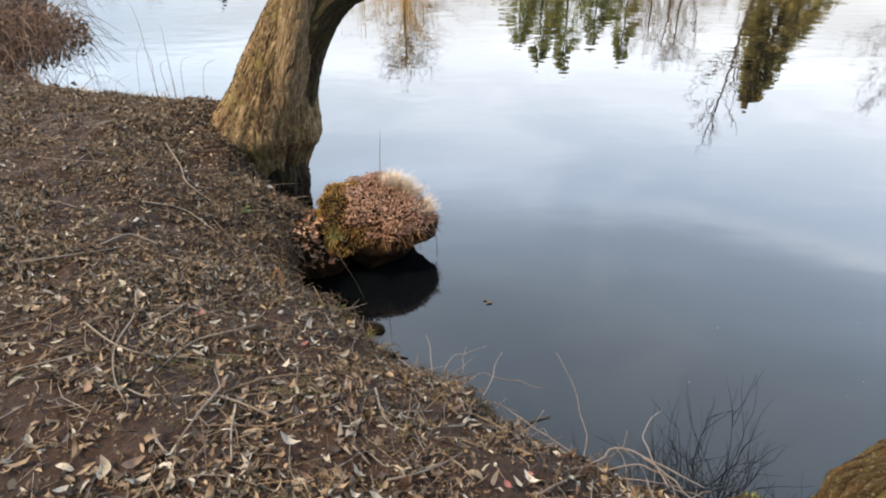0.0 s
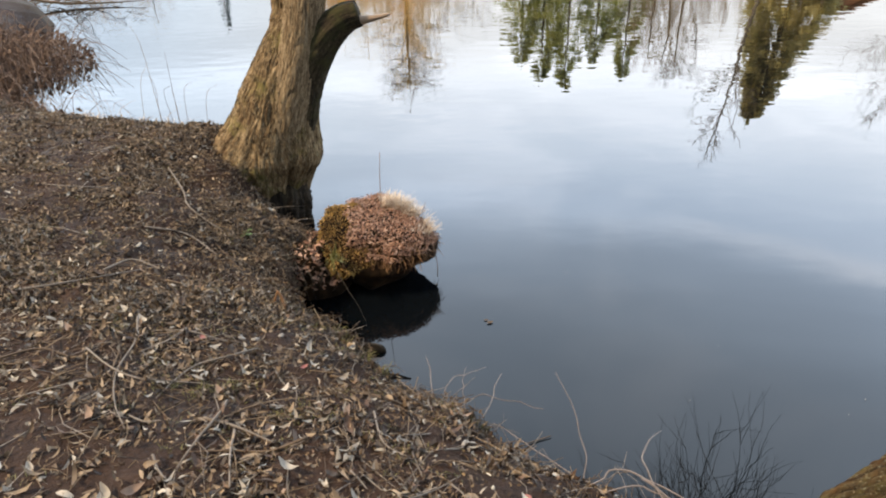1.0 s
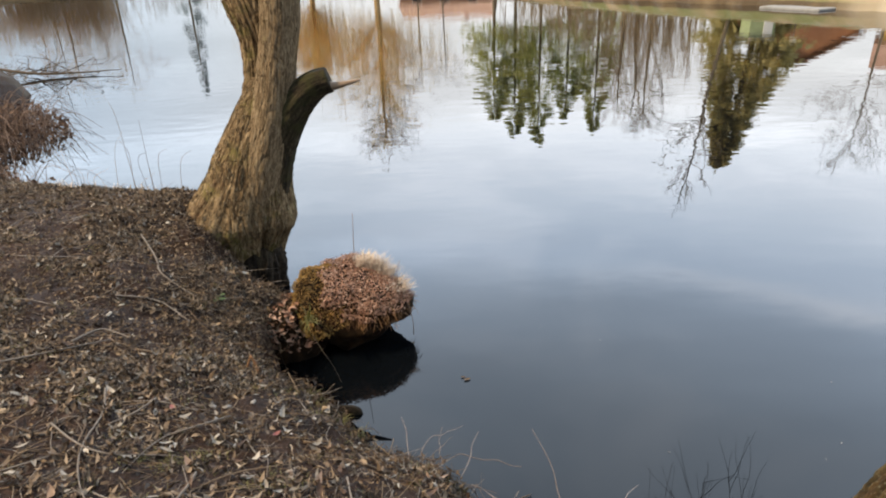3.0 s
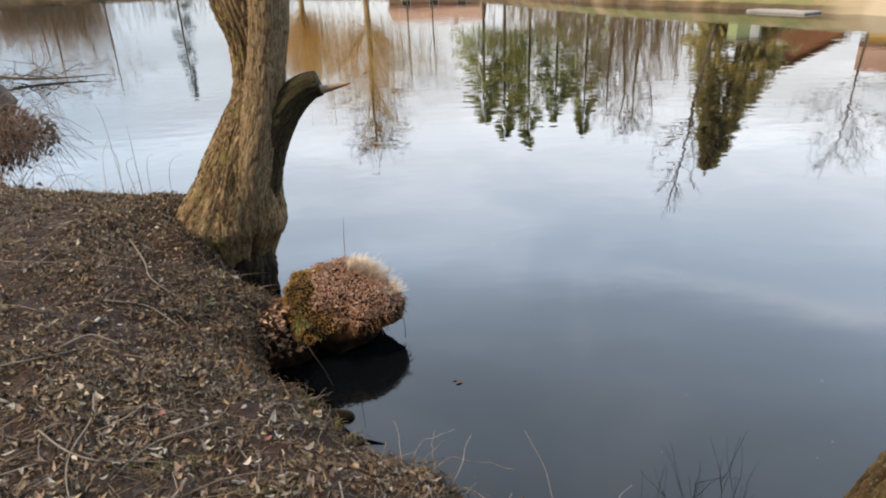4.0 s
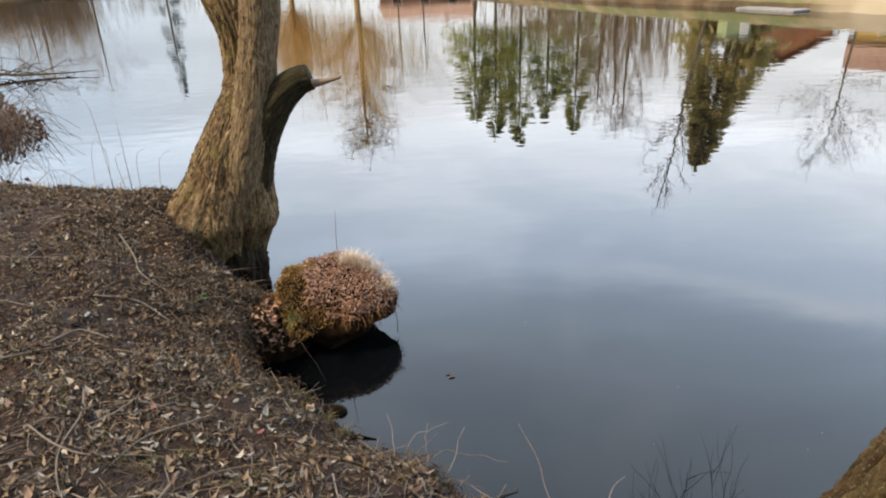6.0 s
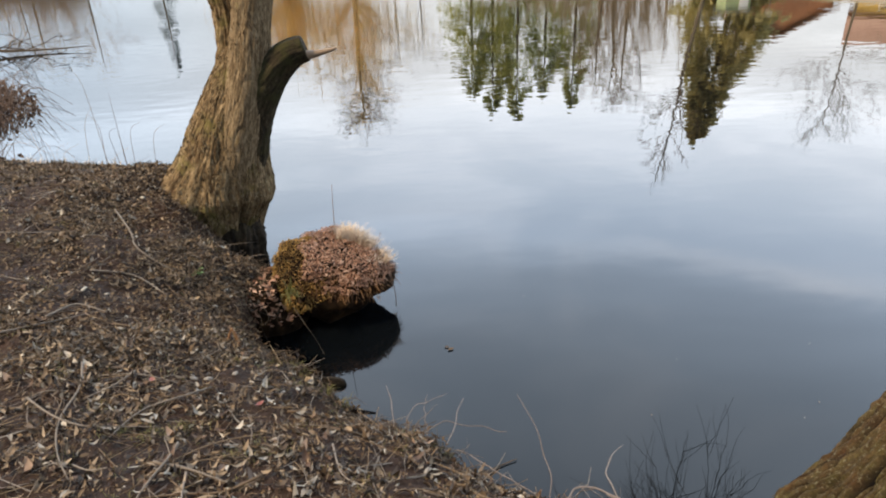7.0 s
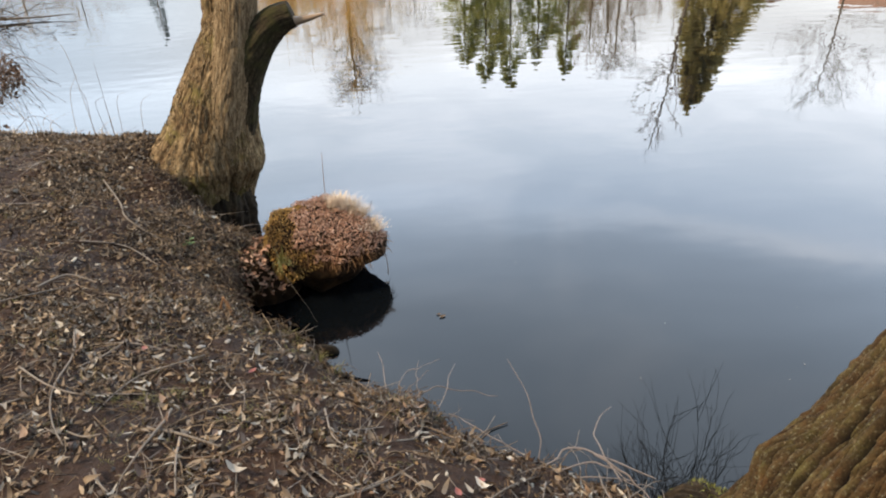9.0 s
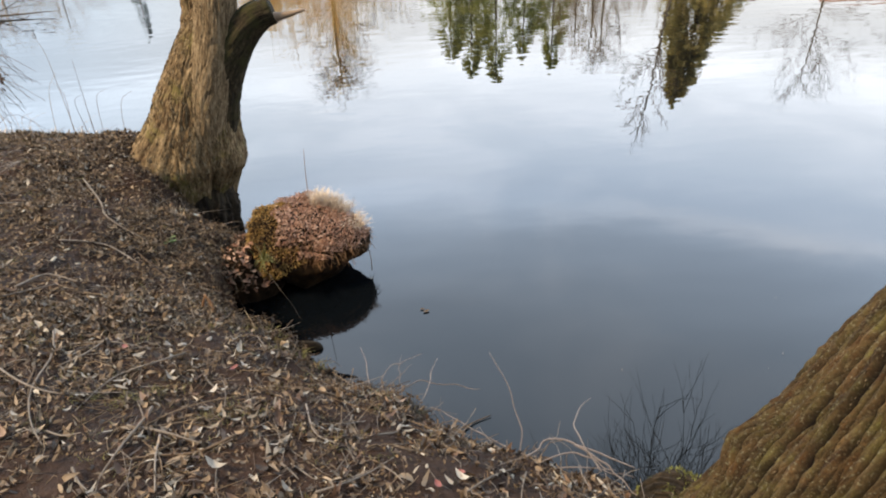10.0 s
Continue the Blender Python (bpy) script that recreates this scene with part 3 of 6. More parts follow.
# ---- the bank ----
# shoreline of the pond: x, y and the height of the bank's lip, walked with the water on the right hand
SHORE = np.array([
    (60, -16, .3), (30, -12, .3), (12, -5, .3), (5, -0.6, .3), (2.2, 0.8, .4), (1.35, 1.45, .4), (0.95, 1.70, .38), (0.76, 1.84, .35),
    (0.556, 1.97, .35), (0.361, 2.145, .34), (0.145, 2.38, .33), (-0.075, 2.58, .27), (-0.277, 2.71, .24), (-0.473, 2.92, .25), (-0.64, 3.12, .32), (-0.95, 3.38, .32),
    (-1.16, 3.65, .36), (-1.13, 3.98, .38), (-0.98, 4.2, .36), (-1.10, 4.48, .28), (-1.36, 4.72, .26), (-1.50, 5.02, .3), (-1.48, 5.6, .5), (-1.8, 5.74, .62),
    (-2.365, 5.9, .66), (-2.92, 6.1, .66), (-3.5, 6.34, .6), (-4.22, 6.95, .42), (-4.9, 7.7, .35), (-6.1, 8.9, .3), (-7.3, 10.6, .3), (-9.2, 15.5, .4), (-15, 23, .4),
    (-34, 50, .4), (-60, 80, .4), (-57, 101, .4), (-36, 108, .4), (-10, 84, .4), (4, 72, .4), (7.5, 58, .4), (10.5, 48, .4), (12.5, 41.5, .35), (14.1, 37.7, .3),
    (16.3, 34.0, .2), (17.5, 30.5, .12), (19.5, 26.5, .16), (25, 21, .3), (40, 12, .3), (60, 0, .3)])


def shore_distance(x, y):
    """Distance to the shoreline (positive on land) and the lip's height at the nearest place."""
    x, y = np.asarray(x, float), np.asarray(y, float)
    best, lip, wsum, inside = np.full(x.shape, 1e9), np.zeros(x.shape), np.zeros(x.shape), np.zeros(x.shape, bool)
    n = len(SHORE)
    for k in range(n):
        (ax, ay, az), (bx, by, bz) = SHORE[k], SHORE[(k + 1) % n]
        dx, dy = bx - ax, by - ay
        t = np.clip(((x - ax) * dx + (y - ay) * dy) / (dx * dx + dy * dy), 0, 1)
        d = np.hypot(x - ax - t * dx, y - ay - t * dy)
        best = np.minimum(best, d)
        w = 1 / (d + 0.05) ** 3
        lip, wsum = lip + w * (az + t * (bz - az)), wsum + w
        cross = ((ay > y) != (by > y)) & (x < (bx - ax) * (y - ay) / ((by - ay) or 1e-9) + ax)
        inside ^= cross
    return np.where(inside, -best, best), lip / wsum


def ground_z(x, y):
    x, y = np.asarray(x, float), np.asarray(y, float)
    d, lip = shore_distance(x, y)
    near = np.clip((14 - np.hypot(x, y - 3)) / 4, 0, 1)
    d = d + near * (0.05 * fbm(x * 2.1, y * 2.1, seed=3) + 0.025 * fbm(x * 8, y * 8, seed=5))
    inland = np.maximum(d, 0)
    z = lip + (0.93 - lip) * (1 - np.exp(-inland / 0.62))
    soft = np.clip(inland * 2.5, 0, 1)
    z = z + soft * (0.02 * vnoise(x * 0.8, y * 0.8, seed=9) + 0.016 * vnoise(x * 3.1, y * 3.1, seed=11)) + near * (0.014 * vnoise(x * 7, y * 7, seed=13) + 0.010 * vnoise(x * 15, y * 15, seed=15))
    z = z + 0.12 * np.exp(-((x + 1.85) ** 2 + (y - 5.3) ** 2) / 0.3) * soft      # swelling round the willow's foot
    z = z + 0.17 * np.exp(-((x + 1.62) ** 2 + (y - 4.82) ** 2) / 0.07) * soft
    z = z + 0.12 * np.exp(-((x + 0.3) ** 2 + (y - 0.9) ** 2) / 1.2) * soft
    under = lip + d * 5.0
    return np.where(d < 0, np.maximum(under, -0.9 + 0.1 * vnoise(x, y, seed=21)), z)


def axis_samples(*spans):
    out = [np.arange(a, b, s) for a, b, s in spans]
    return np.concatenate(out + [[spans[-1][1]]])


xs = axis_samples((-1500, -200, 260), (-200, -70, 20), (-70, -14, 1.6), (-14, -5, 0.25), (-5, 1.8, 0.034), (1.8, 6, 0.2), (6, 34, 0.8), (34, 70, 4), (70, 200, 20), (200, 1500, 260))
ys = axis_samples((-1500, -200, 260), (-200, -20, 20), (-20, -1, 1.0), (-1, 0.6, 0.1), (0.6, 7.6, 0.034), (7.6, 14, 0.16), (14, 86, 0.9), (86, 116, 2), (116, 200, 16), (200, 1500, 260))
GX, GY = np.meshgrid(xs, ys)
GZ = ground_z(GX.ravel(), GY.ravel()).reshape(GX.shape)
gi, gj = np.meshgrid(np.arange(len(ys) - 1), np.arange(len(xs) - 1), indexing="ij")
nx = len(xs)
quads = np.stack([gi * nx + gj, gi * nx + gj + 1, (gi + 1) * nx + gj + 1, (gi + 1) * nx + gj], -1).reshape(-1, 4)
me = bpy.data.meshes.new("ground")
me.from_pydata(np.stack([GX, GY, GZ], -1).reshape(-1, 3).tolist(), [], quads.tolist())
me.polygons.foreach_set("use_smooth", [True] * len(me.polygons))
me.materials.append(M_GROUND)
ground = tagged(new("ground", me), "dark trodden muddy pond bank strewn with dead leaves", "ground", kind="structure")

wm = bpy.data.meshes.new("water")
wm.from_pydata([(-90, -30, 0), (90, -30, 0), (90, 130, 0), (-90, 130, 0)], [], [(0, 1, 2, 3)])
wm.materials.append(M_WATER)
water = tagged(new("water", wm), "still dark pond water mirroring cloudy sky and trees", "water", kind="structure")


# ---- the willow on the bank ----
def ridged(seed, lumps, crack=0.04, k=6.0, m=1.6, flare=None, deep=False):
    """Radius factors of a barked stem: slow lumps, long furrows between plates, small grain."""
    def shape(th, s):
        th, s = np.broadcast_arrays(th, s)
        if deep:
            return deep_shape(th, s)
        w = 0.30 * vnoise(np.cos(th) * 1.4, np.sin(th) * 1.4, s * 2.2, seed + 5) + 0.10 * vnoise(np.cos(th) * 4, np.sin(th) * 4, s * 7, seed + 6)
        c, d = np.cos(th + w) * k, np.sin(th + w) * k
        n1 = np.abs(vnoise(c, d, s * m, seed))
        n2 = np.abs(vnoise(c * 1.9, d * 1.9, s * m * 2.0, seed + 1))
        furrow = -np.maximum(0, 1 - n1 / 0.20) ** 0.7 - 0.5 * np.maximum(0, 1 - n2 / 0.20)
        grain = 0.30 * vnoise(c * 3, d * 3, s * m * 6, seed + 2) + 0.35 * vnoise(c * 1.2, d * 1.2, s * m * 2.5, seed + 8)
        big = vnoise(np.cos(th) * 0.9, np.sin(th) * 0.9, s * 0.7, seed + 3) + 0.5 * vnoise(np.cos(th) * 2.2, np.sin(th) * 2.2, s * 1.7, seed + 4)
        f = 1 + lumps * big + crack * (furrow + grain)
        return f * (flare(th, s) if flare is not None else 1)

    def deep_shape(th, s):
        # thick corky ribs, broken across here and there, with narrow deep clefts between them
        w = 0.09 * vnoise(np.cos(th) * 2.2, np.sin(th) * 2.2, s * 2.0, seed + 5) + 0.03 * vnoise(np.cos(th) * 6, np.sin(th) * 6, s * 9, seed + 6)
        c, d = np.cos(th + w) * k, np.sin(th + w) * k
        n1 = np.abs(vnoise(c, d, s * m, seed))
        n2 = np.abs(vnoise(c * 1.8 + 3, d * 1.8, s * m * 1.6, seed + 1))
        n3 = np.abs(vnoise(c * 0.8, d * 0.8 + 5, s * m * 7, seed + 7))
        rib = np.minimum(1, n1 / 0.42) ** 0.8 * (0.6 + 0.4 * np.minimum(1, n2 / 0.3))
        scale = np.minimum(1, n3 / 0.2)
        step = vnoise(c * 0.7, d * 0.7, s * m * 2.0, seed + 9)
        grain = 0.10 * vnoise(c * 2.5, d * 2.5, s * m * 9, seed + 2) + 0.08 * vnoise(c * 5, d * 5, s * m * 24, seed + 8)
        big = vnoise(np.cos(th) * 0.9, np.sin(th) * 0.9, s * 0.7, seed + 3) + 0.5 * vnoise(np.cos(th) * 2.6, np.sin(th) * 2.6, s * 2.2, seed + 4)
        f = 1 + lumps * big + crack * (1.25 * rib * (0.75 + 0.25 * scale) - 0.7 + 0.25 * step * rib + grain)
        return f * (flare(th, s) if flare is not None else 1)
    return shape


def bark_tube(points, radii, rings, segs, mat, name, shape, crowd=1.0):
    """crowd above 1 packs the rings towards the foot."""
    fine = smooth_path(points, 600)
    t = np.linspace(0, 1, rings) ** crowd
    path = np.stack([np.interp(t, np.linspace(0, 1, 600), fine[:, k]) for k in range(3)], 1)
    r = np.interp(t, np.linspace(0, 1, len(radii)), radii)
    return Soup().add(*tube_arrays(path, r, segs, shape)).mesh(name, mat, with_uv=True)


willow = empty("willow_tree", (-1.48, 5.3, 0.3), label="old forked willow with a sawn limb, leaning over the pond's edge", category="tree")


def local(me, parent):
    """Shifts a mesh modelled in world places so that it sits under its thing."""
    me.transform(Matrix.Translation(-Vector(parent.location)))
    return me


def willow_flare(th, s):
    # roots run out towards the land (away from the water); folds above the foot; a knobbed bulge and a hollow over the water
    out = np.maximum(0, np.cos(th - WILLOW_TOE)) ** 2
    f = 1 + 0.85 * out * np.exp(-np.maximum(s - 0.85, 0) / 0.27)
    side = np.exp(-((th - 2.75) / 0.62) ** 2)
    f = f + 0.20 * side * np.exp(-((s - 0.98) / 0.16) ** 2) - 0.30 * side * np.exp(-((s - 0.48) / 0.24) ** 2)
    low = np.exp(-np.maximum(s - 0.75, 0) / 0.3)
    fold = np.abs(np.sin(th * 3.6 + 0.8 + 1.5 * s + 0.5 * vnoise(th * 1.5, s * 3, seed=77)))
    return f - 0.30 * low * np.maximum(0, 1 - fold / 0.5) * np.exp(-((th - 1.75) / 0.75) ** 2)


WILLOW_TOE = 0.25
trunk = bark_tube([(-1.50, 5.28, -0.25), (-1.49, 5.28, 0.2), (-1.43, 5.28, 0.65), (-1.34, 5.28, 1.1), (-1.21, 5.30, 1.55), (-1.15, 5.32, 1.85)],
                  [0.20, 0.26, 0.345, 0.305, 0.205, 0.10], 340, 400, M_BARK, "trunk", ridged(31, 0.08, 0.042, k=9.0, m=4.5, flare=willow_flare, deep=True))
part("trunk", local(trunk, willow), willow)
stem = bark_tube([(-1.42, 5.16, 0.45), (-1.30, 5.12, 0.95), (-1.13, 5.15, 1.5), (-1.02, 5.18, 2.0), (-0.95, 5.18, 2.4), (-0.92, 5.22, 3.4), (-1.0, 5.4, 5.0), (-1.2, 5.7, 7.2)],
                 [0.11, 0.165, 0.155, 0.14, 0.145, 0.13, 0.09, 0.04], 320, 200, M_BARK_PALE, "stem", ridged(41, 0.045, 0.048, k=6.0, m=5.5, deep=True), 1.6)
part("stem", local(stem, willow), willow)
stems = [stem]
stem = bark_tube([(-1.46, 5.34, 0.8), (-1.235, 5.36, 1.5), (-1.17, 5.40, 2.0), (-1.25, 5.44, 2.4), (-1.58, 5.6, 3.4), (-2.2, 5.8, 5.0), (-2.8, 6.1, 7.0)],
                 [0.16, 0.175, 0.165, 0.185, 0.16, 0.11, 0.04], 320, 200, M_BARK, "stem", ridged(43, 0.06, 0.13, k=5.5, m=4.5, deep=True), 1.6)
part("stem", local(stem, willow), willow)
stems.append(stem)
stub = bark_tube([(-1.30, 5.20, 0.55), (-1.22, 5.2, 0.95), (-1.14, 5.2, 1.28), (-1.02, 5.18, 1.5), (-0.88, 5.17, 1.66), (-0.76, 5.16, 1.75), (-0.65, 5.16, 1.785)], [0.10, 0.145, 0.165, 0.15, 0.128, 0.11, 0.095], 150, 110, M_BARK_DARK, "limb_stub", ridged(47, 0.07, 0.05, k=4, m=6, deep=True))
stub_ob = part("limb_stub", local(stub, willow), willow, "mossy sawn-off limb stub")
spike = tube([(-0.70, 5.15, 1.72), (-0.58, 5.15, 1.735), (-0.41, 5.15, 1.77)], [0.05, 0.03, 0.010], 10, 7, M_STALK, "splinter", ridged(5, 0.2, 0.05))
part("splinter", local(spike, willow), stub_ob, "pale torn splinter of wood")


# added dark piece: its black colour stands in for the shaded hollow at the foot
foot = bark_tube([(-1.50, 5.21, -0.30), (-1.49, 5.20, 0.05), (-1.46, 5.19, 0.28), (-1.43, 5.20, 0.44)], [0.27, 0.285, 0.275, 0.20], 90, 160, M_BARK_WET, "foot", ridged(53, 0.12, 0.14, k=5, m=4.0, deep=True))
part("foot", local(foot, willow), willow, "black wet foot, added for the shaded hollow under the trunk")


def scatter_on(me, count, rng, pick, jitter=0.006):
    """Random places on a mesh's chosen faces: point and normal."""
    cent = np.zeros(len(me.polygons) * 3)
    me.polygons.foreach_get("center", cent)
    nor = np.zeros(len(me.polygons) * 3)
    me.polygons.foreach_get("normal", nor)
    cent, nor = cent.reshape(-1, 3), nor.reshape(-1, 3)
    area = np.zeros(len(me.polygons))
    me.polygons.foreach_get("area", area)
    ok = np.where(pick(cent, nor))[0]
    idx = rng.choice(ok, count, p=area[ok] / area[ok].sum())
    start, total, loops = np.zeros(len(me.polygons), np.int32), np.zeros(len(me.polygons), np.int32), np.zeros(len(me.loops), np.int32)
    me.polygons.foreach_get("loop_start", start)
    me.polygons.foreach_get("loop_total", total)
    me.loops.foreach_get("vertex_index", loops)
    co = np.zeros(len(me.vertices) * 3)
    me.vertices.foreach_get("co", co)
    co = co.reshape(-1, 3)
    k = (rng.uniform(0, 1, count) * total[idx]).astype(int)
    p, q = co[loops[start[idx] + k]], co[loops[start[idx] + (k + 1) % total[idx]]]
    r, t = np.sqrt(rng.uniform(0, 1, (count, 1))), rng.uniform(0, 1, (count, 1))
    return cent[idx] * (1 - r) + r * ((1 - t) * p + t * q) + rng.normal(0, jitter, (count, 3)), nor[idx]


def bark_flakes(me, count, rng, axis, length, width, mat, tree, pick, lift=0.004):
    """Small lifted scales of bark, lying along the stem."""
    P, N = scatter_on(me, count, rng, pick, 0.002)
    A = np.asarray(axis, float) + rng.normal(0, 0.22, (count, 3))
    A = A - N * (A * N).sum(1)[:, None]
    A /= np.linalg.norm(A, axis=1)[:, None] + 1e-9
    B = np.cross(N, A)
    L, W = (rng.uniform(*length, count) / 2)[:, None], (rng.uniform(*width, count) / 2)[:, None]
    up, down = N * rng.uniform(0, lift, count)[:, None] * 1.6, N * rng.uniform(-0.2, 1, count)[:, None] * lift
    k = rng.uniform(0.3, 1, (4, count, 1))
    V = np.stack([P - A * L - B * W * k[0] + down, P - A * L * 0.8 + B * W * k[1] + up, P + A * L + B * W * k[2] + down, P + A * L * 0.85 - B * W * k[3] + up], 1)
    ob = part("flaking_bark", Soup().batch(V, [(0, 3, 2, 1)]).mesh("flaking_bark", mat, smooth=False), tree)
    return tagged(ob, kind="stuff")


M_FLAKE = material("bark_flake", [(0.042, 0.027, 0.014), (0.118, 0.085, 0.047), (0.23, 0.182, 0.112)], 50, vary=0.7, rough=0.95, spec=0.1, bump=0)
M_FLAKE_BIG = material("cork_flake", [(0.014, 0.009, 0.0045), (0.042, 0.029, 0.014), (0.13, 0.10, 0.06)], 50, vary=0.7, rough=0.95, spec=0.1, bump=0)
rng = np.random.default_rng(97)
bark_flakes(trunk, 4000, rng, (0.1, 0, 1), (0.012, 0.045), (0.005, 0.014), M_FLAKE, willow, lambda c, n: (n[:, 1] < 0.5) & (c[:, 2] > 0.1))
for me in stems:
    bark_flakes(me, 1800, rng, (0.1, 0, 1), (0.012, 0.04), (0.005, 0.013), M_FLAKE, willow, lambda c, n: (n[:, 1] < 0.5) & (c[:, 2] < 3.2))

# ---- the big leaning tree beside the camera ----
old_tree = empty("old_tree", (1.35, 0.75, 0.6), label="massive old willow with deeply furrowed mossy bark, leaning aside", category="tree")


def big_flare(th, s):
    return 1 + 0.10 * np.exp(-s / 0.35) + 0.02 * np.maximum(0, np.cos(th + 0.95)) ** 4 * np.exp(-((s - 0.35) / 0.4) ** 2)


def furrowed(th, s):
    """Radius factors of old cork bark: long ribs that run up the trunk, join and part, with deep narrow clefts between."""
    th, s = np.broadcast_arrays(th, s)
    u = th * 0.55                                                      # metres round the trunk
    v = u + 0.22 * s + 0.022 * vnoise(u * 4, s * 1.6, seed=201) + 0.007 * vnoise(u * 11, s * 4.5, seed=202) + 0.0025 * vnoise(u * 30, s * 14, seed=203)
    cell = v / 0.025 + 0.7 * vnoise(u * 7, s * 0.9, seed=204)
    k = np.floor(cell)
    q1 = 1 - np.abs(2 * (cell - k) - 1)
    shut = np.clip(0.05 + 0.8 * vnoise(k * 5.7 + 0.5, s * 2.2, seed=214), 0, 0.85)       # where two ribs have grown together
    lift = 0.5 + 0.5 * vnoise(k * 3.1 + 0.5, s * 1.8, seed=208)
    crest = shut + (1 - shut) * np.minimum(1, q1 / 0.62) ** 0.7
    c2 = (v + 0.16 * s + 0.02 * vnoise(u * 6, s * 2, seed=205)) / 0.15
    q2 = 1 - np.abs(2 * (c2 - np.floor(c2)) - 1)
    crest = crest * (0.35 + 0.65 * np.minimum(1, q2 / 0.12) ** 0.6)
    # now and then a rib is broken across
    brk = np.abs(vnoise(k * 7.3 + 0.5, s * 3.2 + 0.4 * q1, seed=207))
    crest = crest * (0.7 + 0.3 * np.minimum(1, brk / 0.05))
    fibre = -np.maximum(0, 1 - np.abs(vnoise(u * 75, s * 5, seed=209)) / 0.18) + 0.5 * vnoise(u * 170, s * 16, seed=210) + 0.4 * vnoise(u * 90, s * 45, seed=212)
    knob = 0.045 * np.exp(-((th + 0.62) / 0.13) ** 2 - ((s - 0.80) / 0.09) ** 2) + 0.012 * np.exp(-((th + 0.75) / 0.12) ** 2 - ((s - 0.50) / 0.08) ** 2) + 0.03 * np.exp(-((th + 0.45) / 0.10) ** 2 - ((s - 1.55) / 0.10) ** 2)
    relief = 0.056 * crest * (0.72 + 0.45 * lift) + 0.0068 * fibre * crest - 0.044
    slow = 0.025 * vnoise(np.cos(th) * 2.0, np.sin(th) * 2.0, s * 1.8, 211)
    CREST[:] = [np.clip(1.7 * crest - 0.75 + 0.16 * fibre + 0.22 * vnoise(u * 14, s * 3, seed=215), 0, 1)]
    return (1 + slow + (relief + knob) / 0.55) * big_flare(th, s)


CREST = []         # crest value per vertex: shade is painted where low, lichen specks sit where high


# finely cut where the bark is seen close by: the flank above the foot
fine = smooth_path(BIG_PATH, 900)
run = np.r_[0, np.cumsum(np.linalg.norm(np.diff(fine, axis=0), axis=1))]
cuts = np.r_[np.linspace(0, 0.2, 12, endpoint=False), np.linspace(0.2, 2.2, 560, endpoint=False), np.linspace(2.2, run[-1], 60)]
bpath = np.stack([np.interp(cuts, run, fine[:, k]) for k in range(3)], 1)
brad = np.interp(np.interp(cuts, run, np.linspace(0, 1, 900)), np.linspace(0, 1, len(BIG_RADII)), BIG_RADII)
turn = np.r_[np.linspace(-1.4, 1.4, 960, endpoint=False), np.linspace(1.4, 2 * np.pi - 1.4, 90, endpoint=False)]
big = Soup().add(*tube_arrays(bpath, brad, 0, furrowed, True, turn)).mesh("trunk", M_BARK_BIG, with_uv=True)
# drives the shade painted between the ribs
crest_values = big.attributes.new("crest_shading", "FLOAT", "POINT")
crest_values.data.foreach_set("value", CREST[0].astype(np.float32).ravel())
part("trunk", local(big, old_tree), old_tree)
bark_flakes(big, 12000, np.random.default_rng(99), (0.5, 0.02, 0.9), (0.004, 0.011), (0.0015, 0.005), M_FLAKE_BIG, old_tree, lambda c, n: (c[:, 2] < 1.6) & (n[:, 0] < 0.3), 0.003)
# its limb reaches out over the water, with hanging twigs
limb_points = [(4.35, 1.85, 6.3), (4.0, 3.6, 8.2), (4.2, 5.0, 9.4), (4.3, 6.2, 9.0), (4.4, 7.0, 8.0)]
limb = tube(limb_points, [0.16, 0.12, 0.09, 0.06, 0.03], 24, 8, M_BARE, "limb")
part("limb", local(limb, old_tree), old_tree)
rng = np.random.default_rng(7)


def sprays(soup, start, heading, length, radius, depth, rng, droop=0.0, spread=0.6, kids=4, segs=3):
    """A bare branch that forks again and again."""
    p = [np.asarray(start, float)]
    h = np.asarray(heading, float)
    h = h / np.linalg.norm(h)
    steps = 4
    for k in range(steps):
        h = h + rng.normal(0, 0.13, 3) + np.array([0, 0, -droop])
        h /= np.linalg.norm(h)
        p.append(p[-1] + h * length / steps)
    soup.add(*tube_arrays(np.array(p), np.linspace(radius, radius * 0.45, steps + 1), segs, cap=False))
    if depth > 0:
        for k in range(kids):
            t = rng.uniform(0.25, 1.0) if k else 1.0
            i = min(int(t * steps), steps - 1)
            q = p[i] + (p[i + 1] - p[i]) * (t * steps - i)
            d = h + rng.normal(0, spread, 3)
            sprays(soup, q, d, length * rng.uniform(0.5, 0.8), radius * 0.55, depth - 1, rng, droop, spread, kids, segs)


sp = Soup()
lp = smooth_path(limb_points, 24)
for k in range(58):
    q = lp[int(rng.integers(11, 24))]
    sprays(sp, q, (rng.normal(-0.2, 0.75), 0.75 + rng.normal(0, 0.25), -0.9 + rng.normal(0, 0.25)), rng.uniform(1.2, 2.0), 0.018, 2, rng, 0.03, 0.45, 4)
part("hanging_twigs", local(sp.mesh("hanging_twigs", M_BARE), old_tree), old_tree)

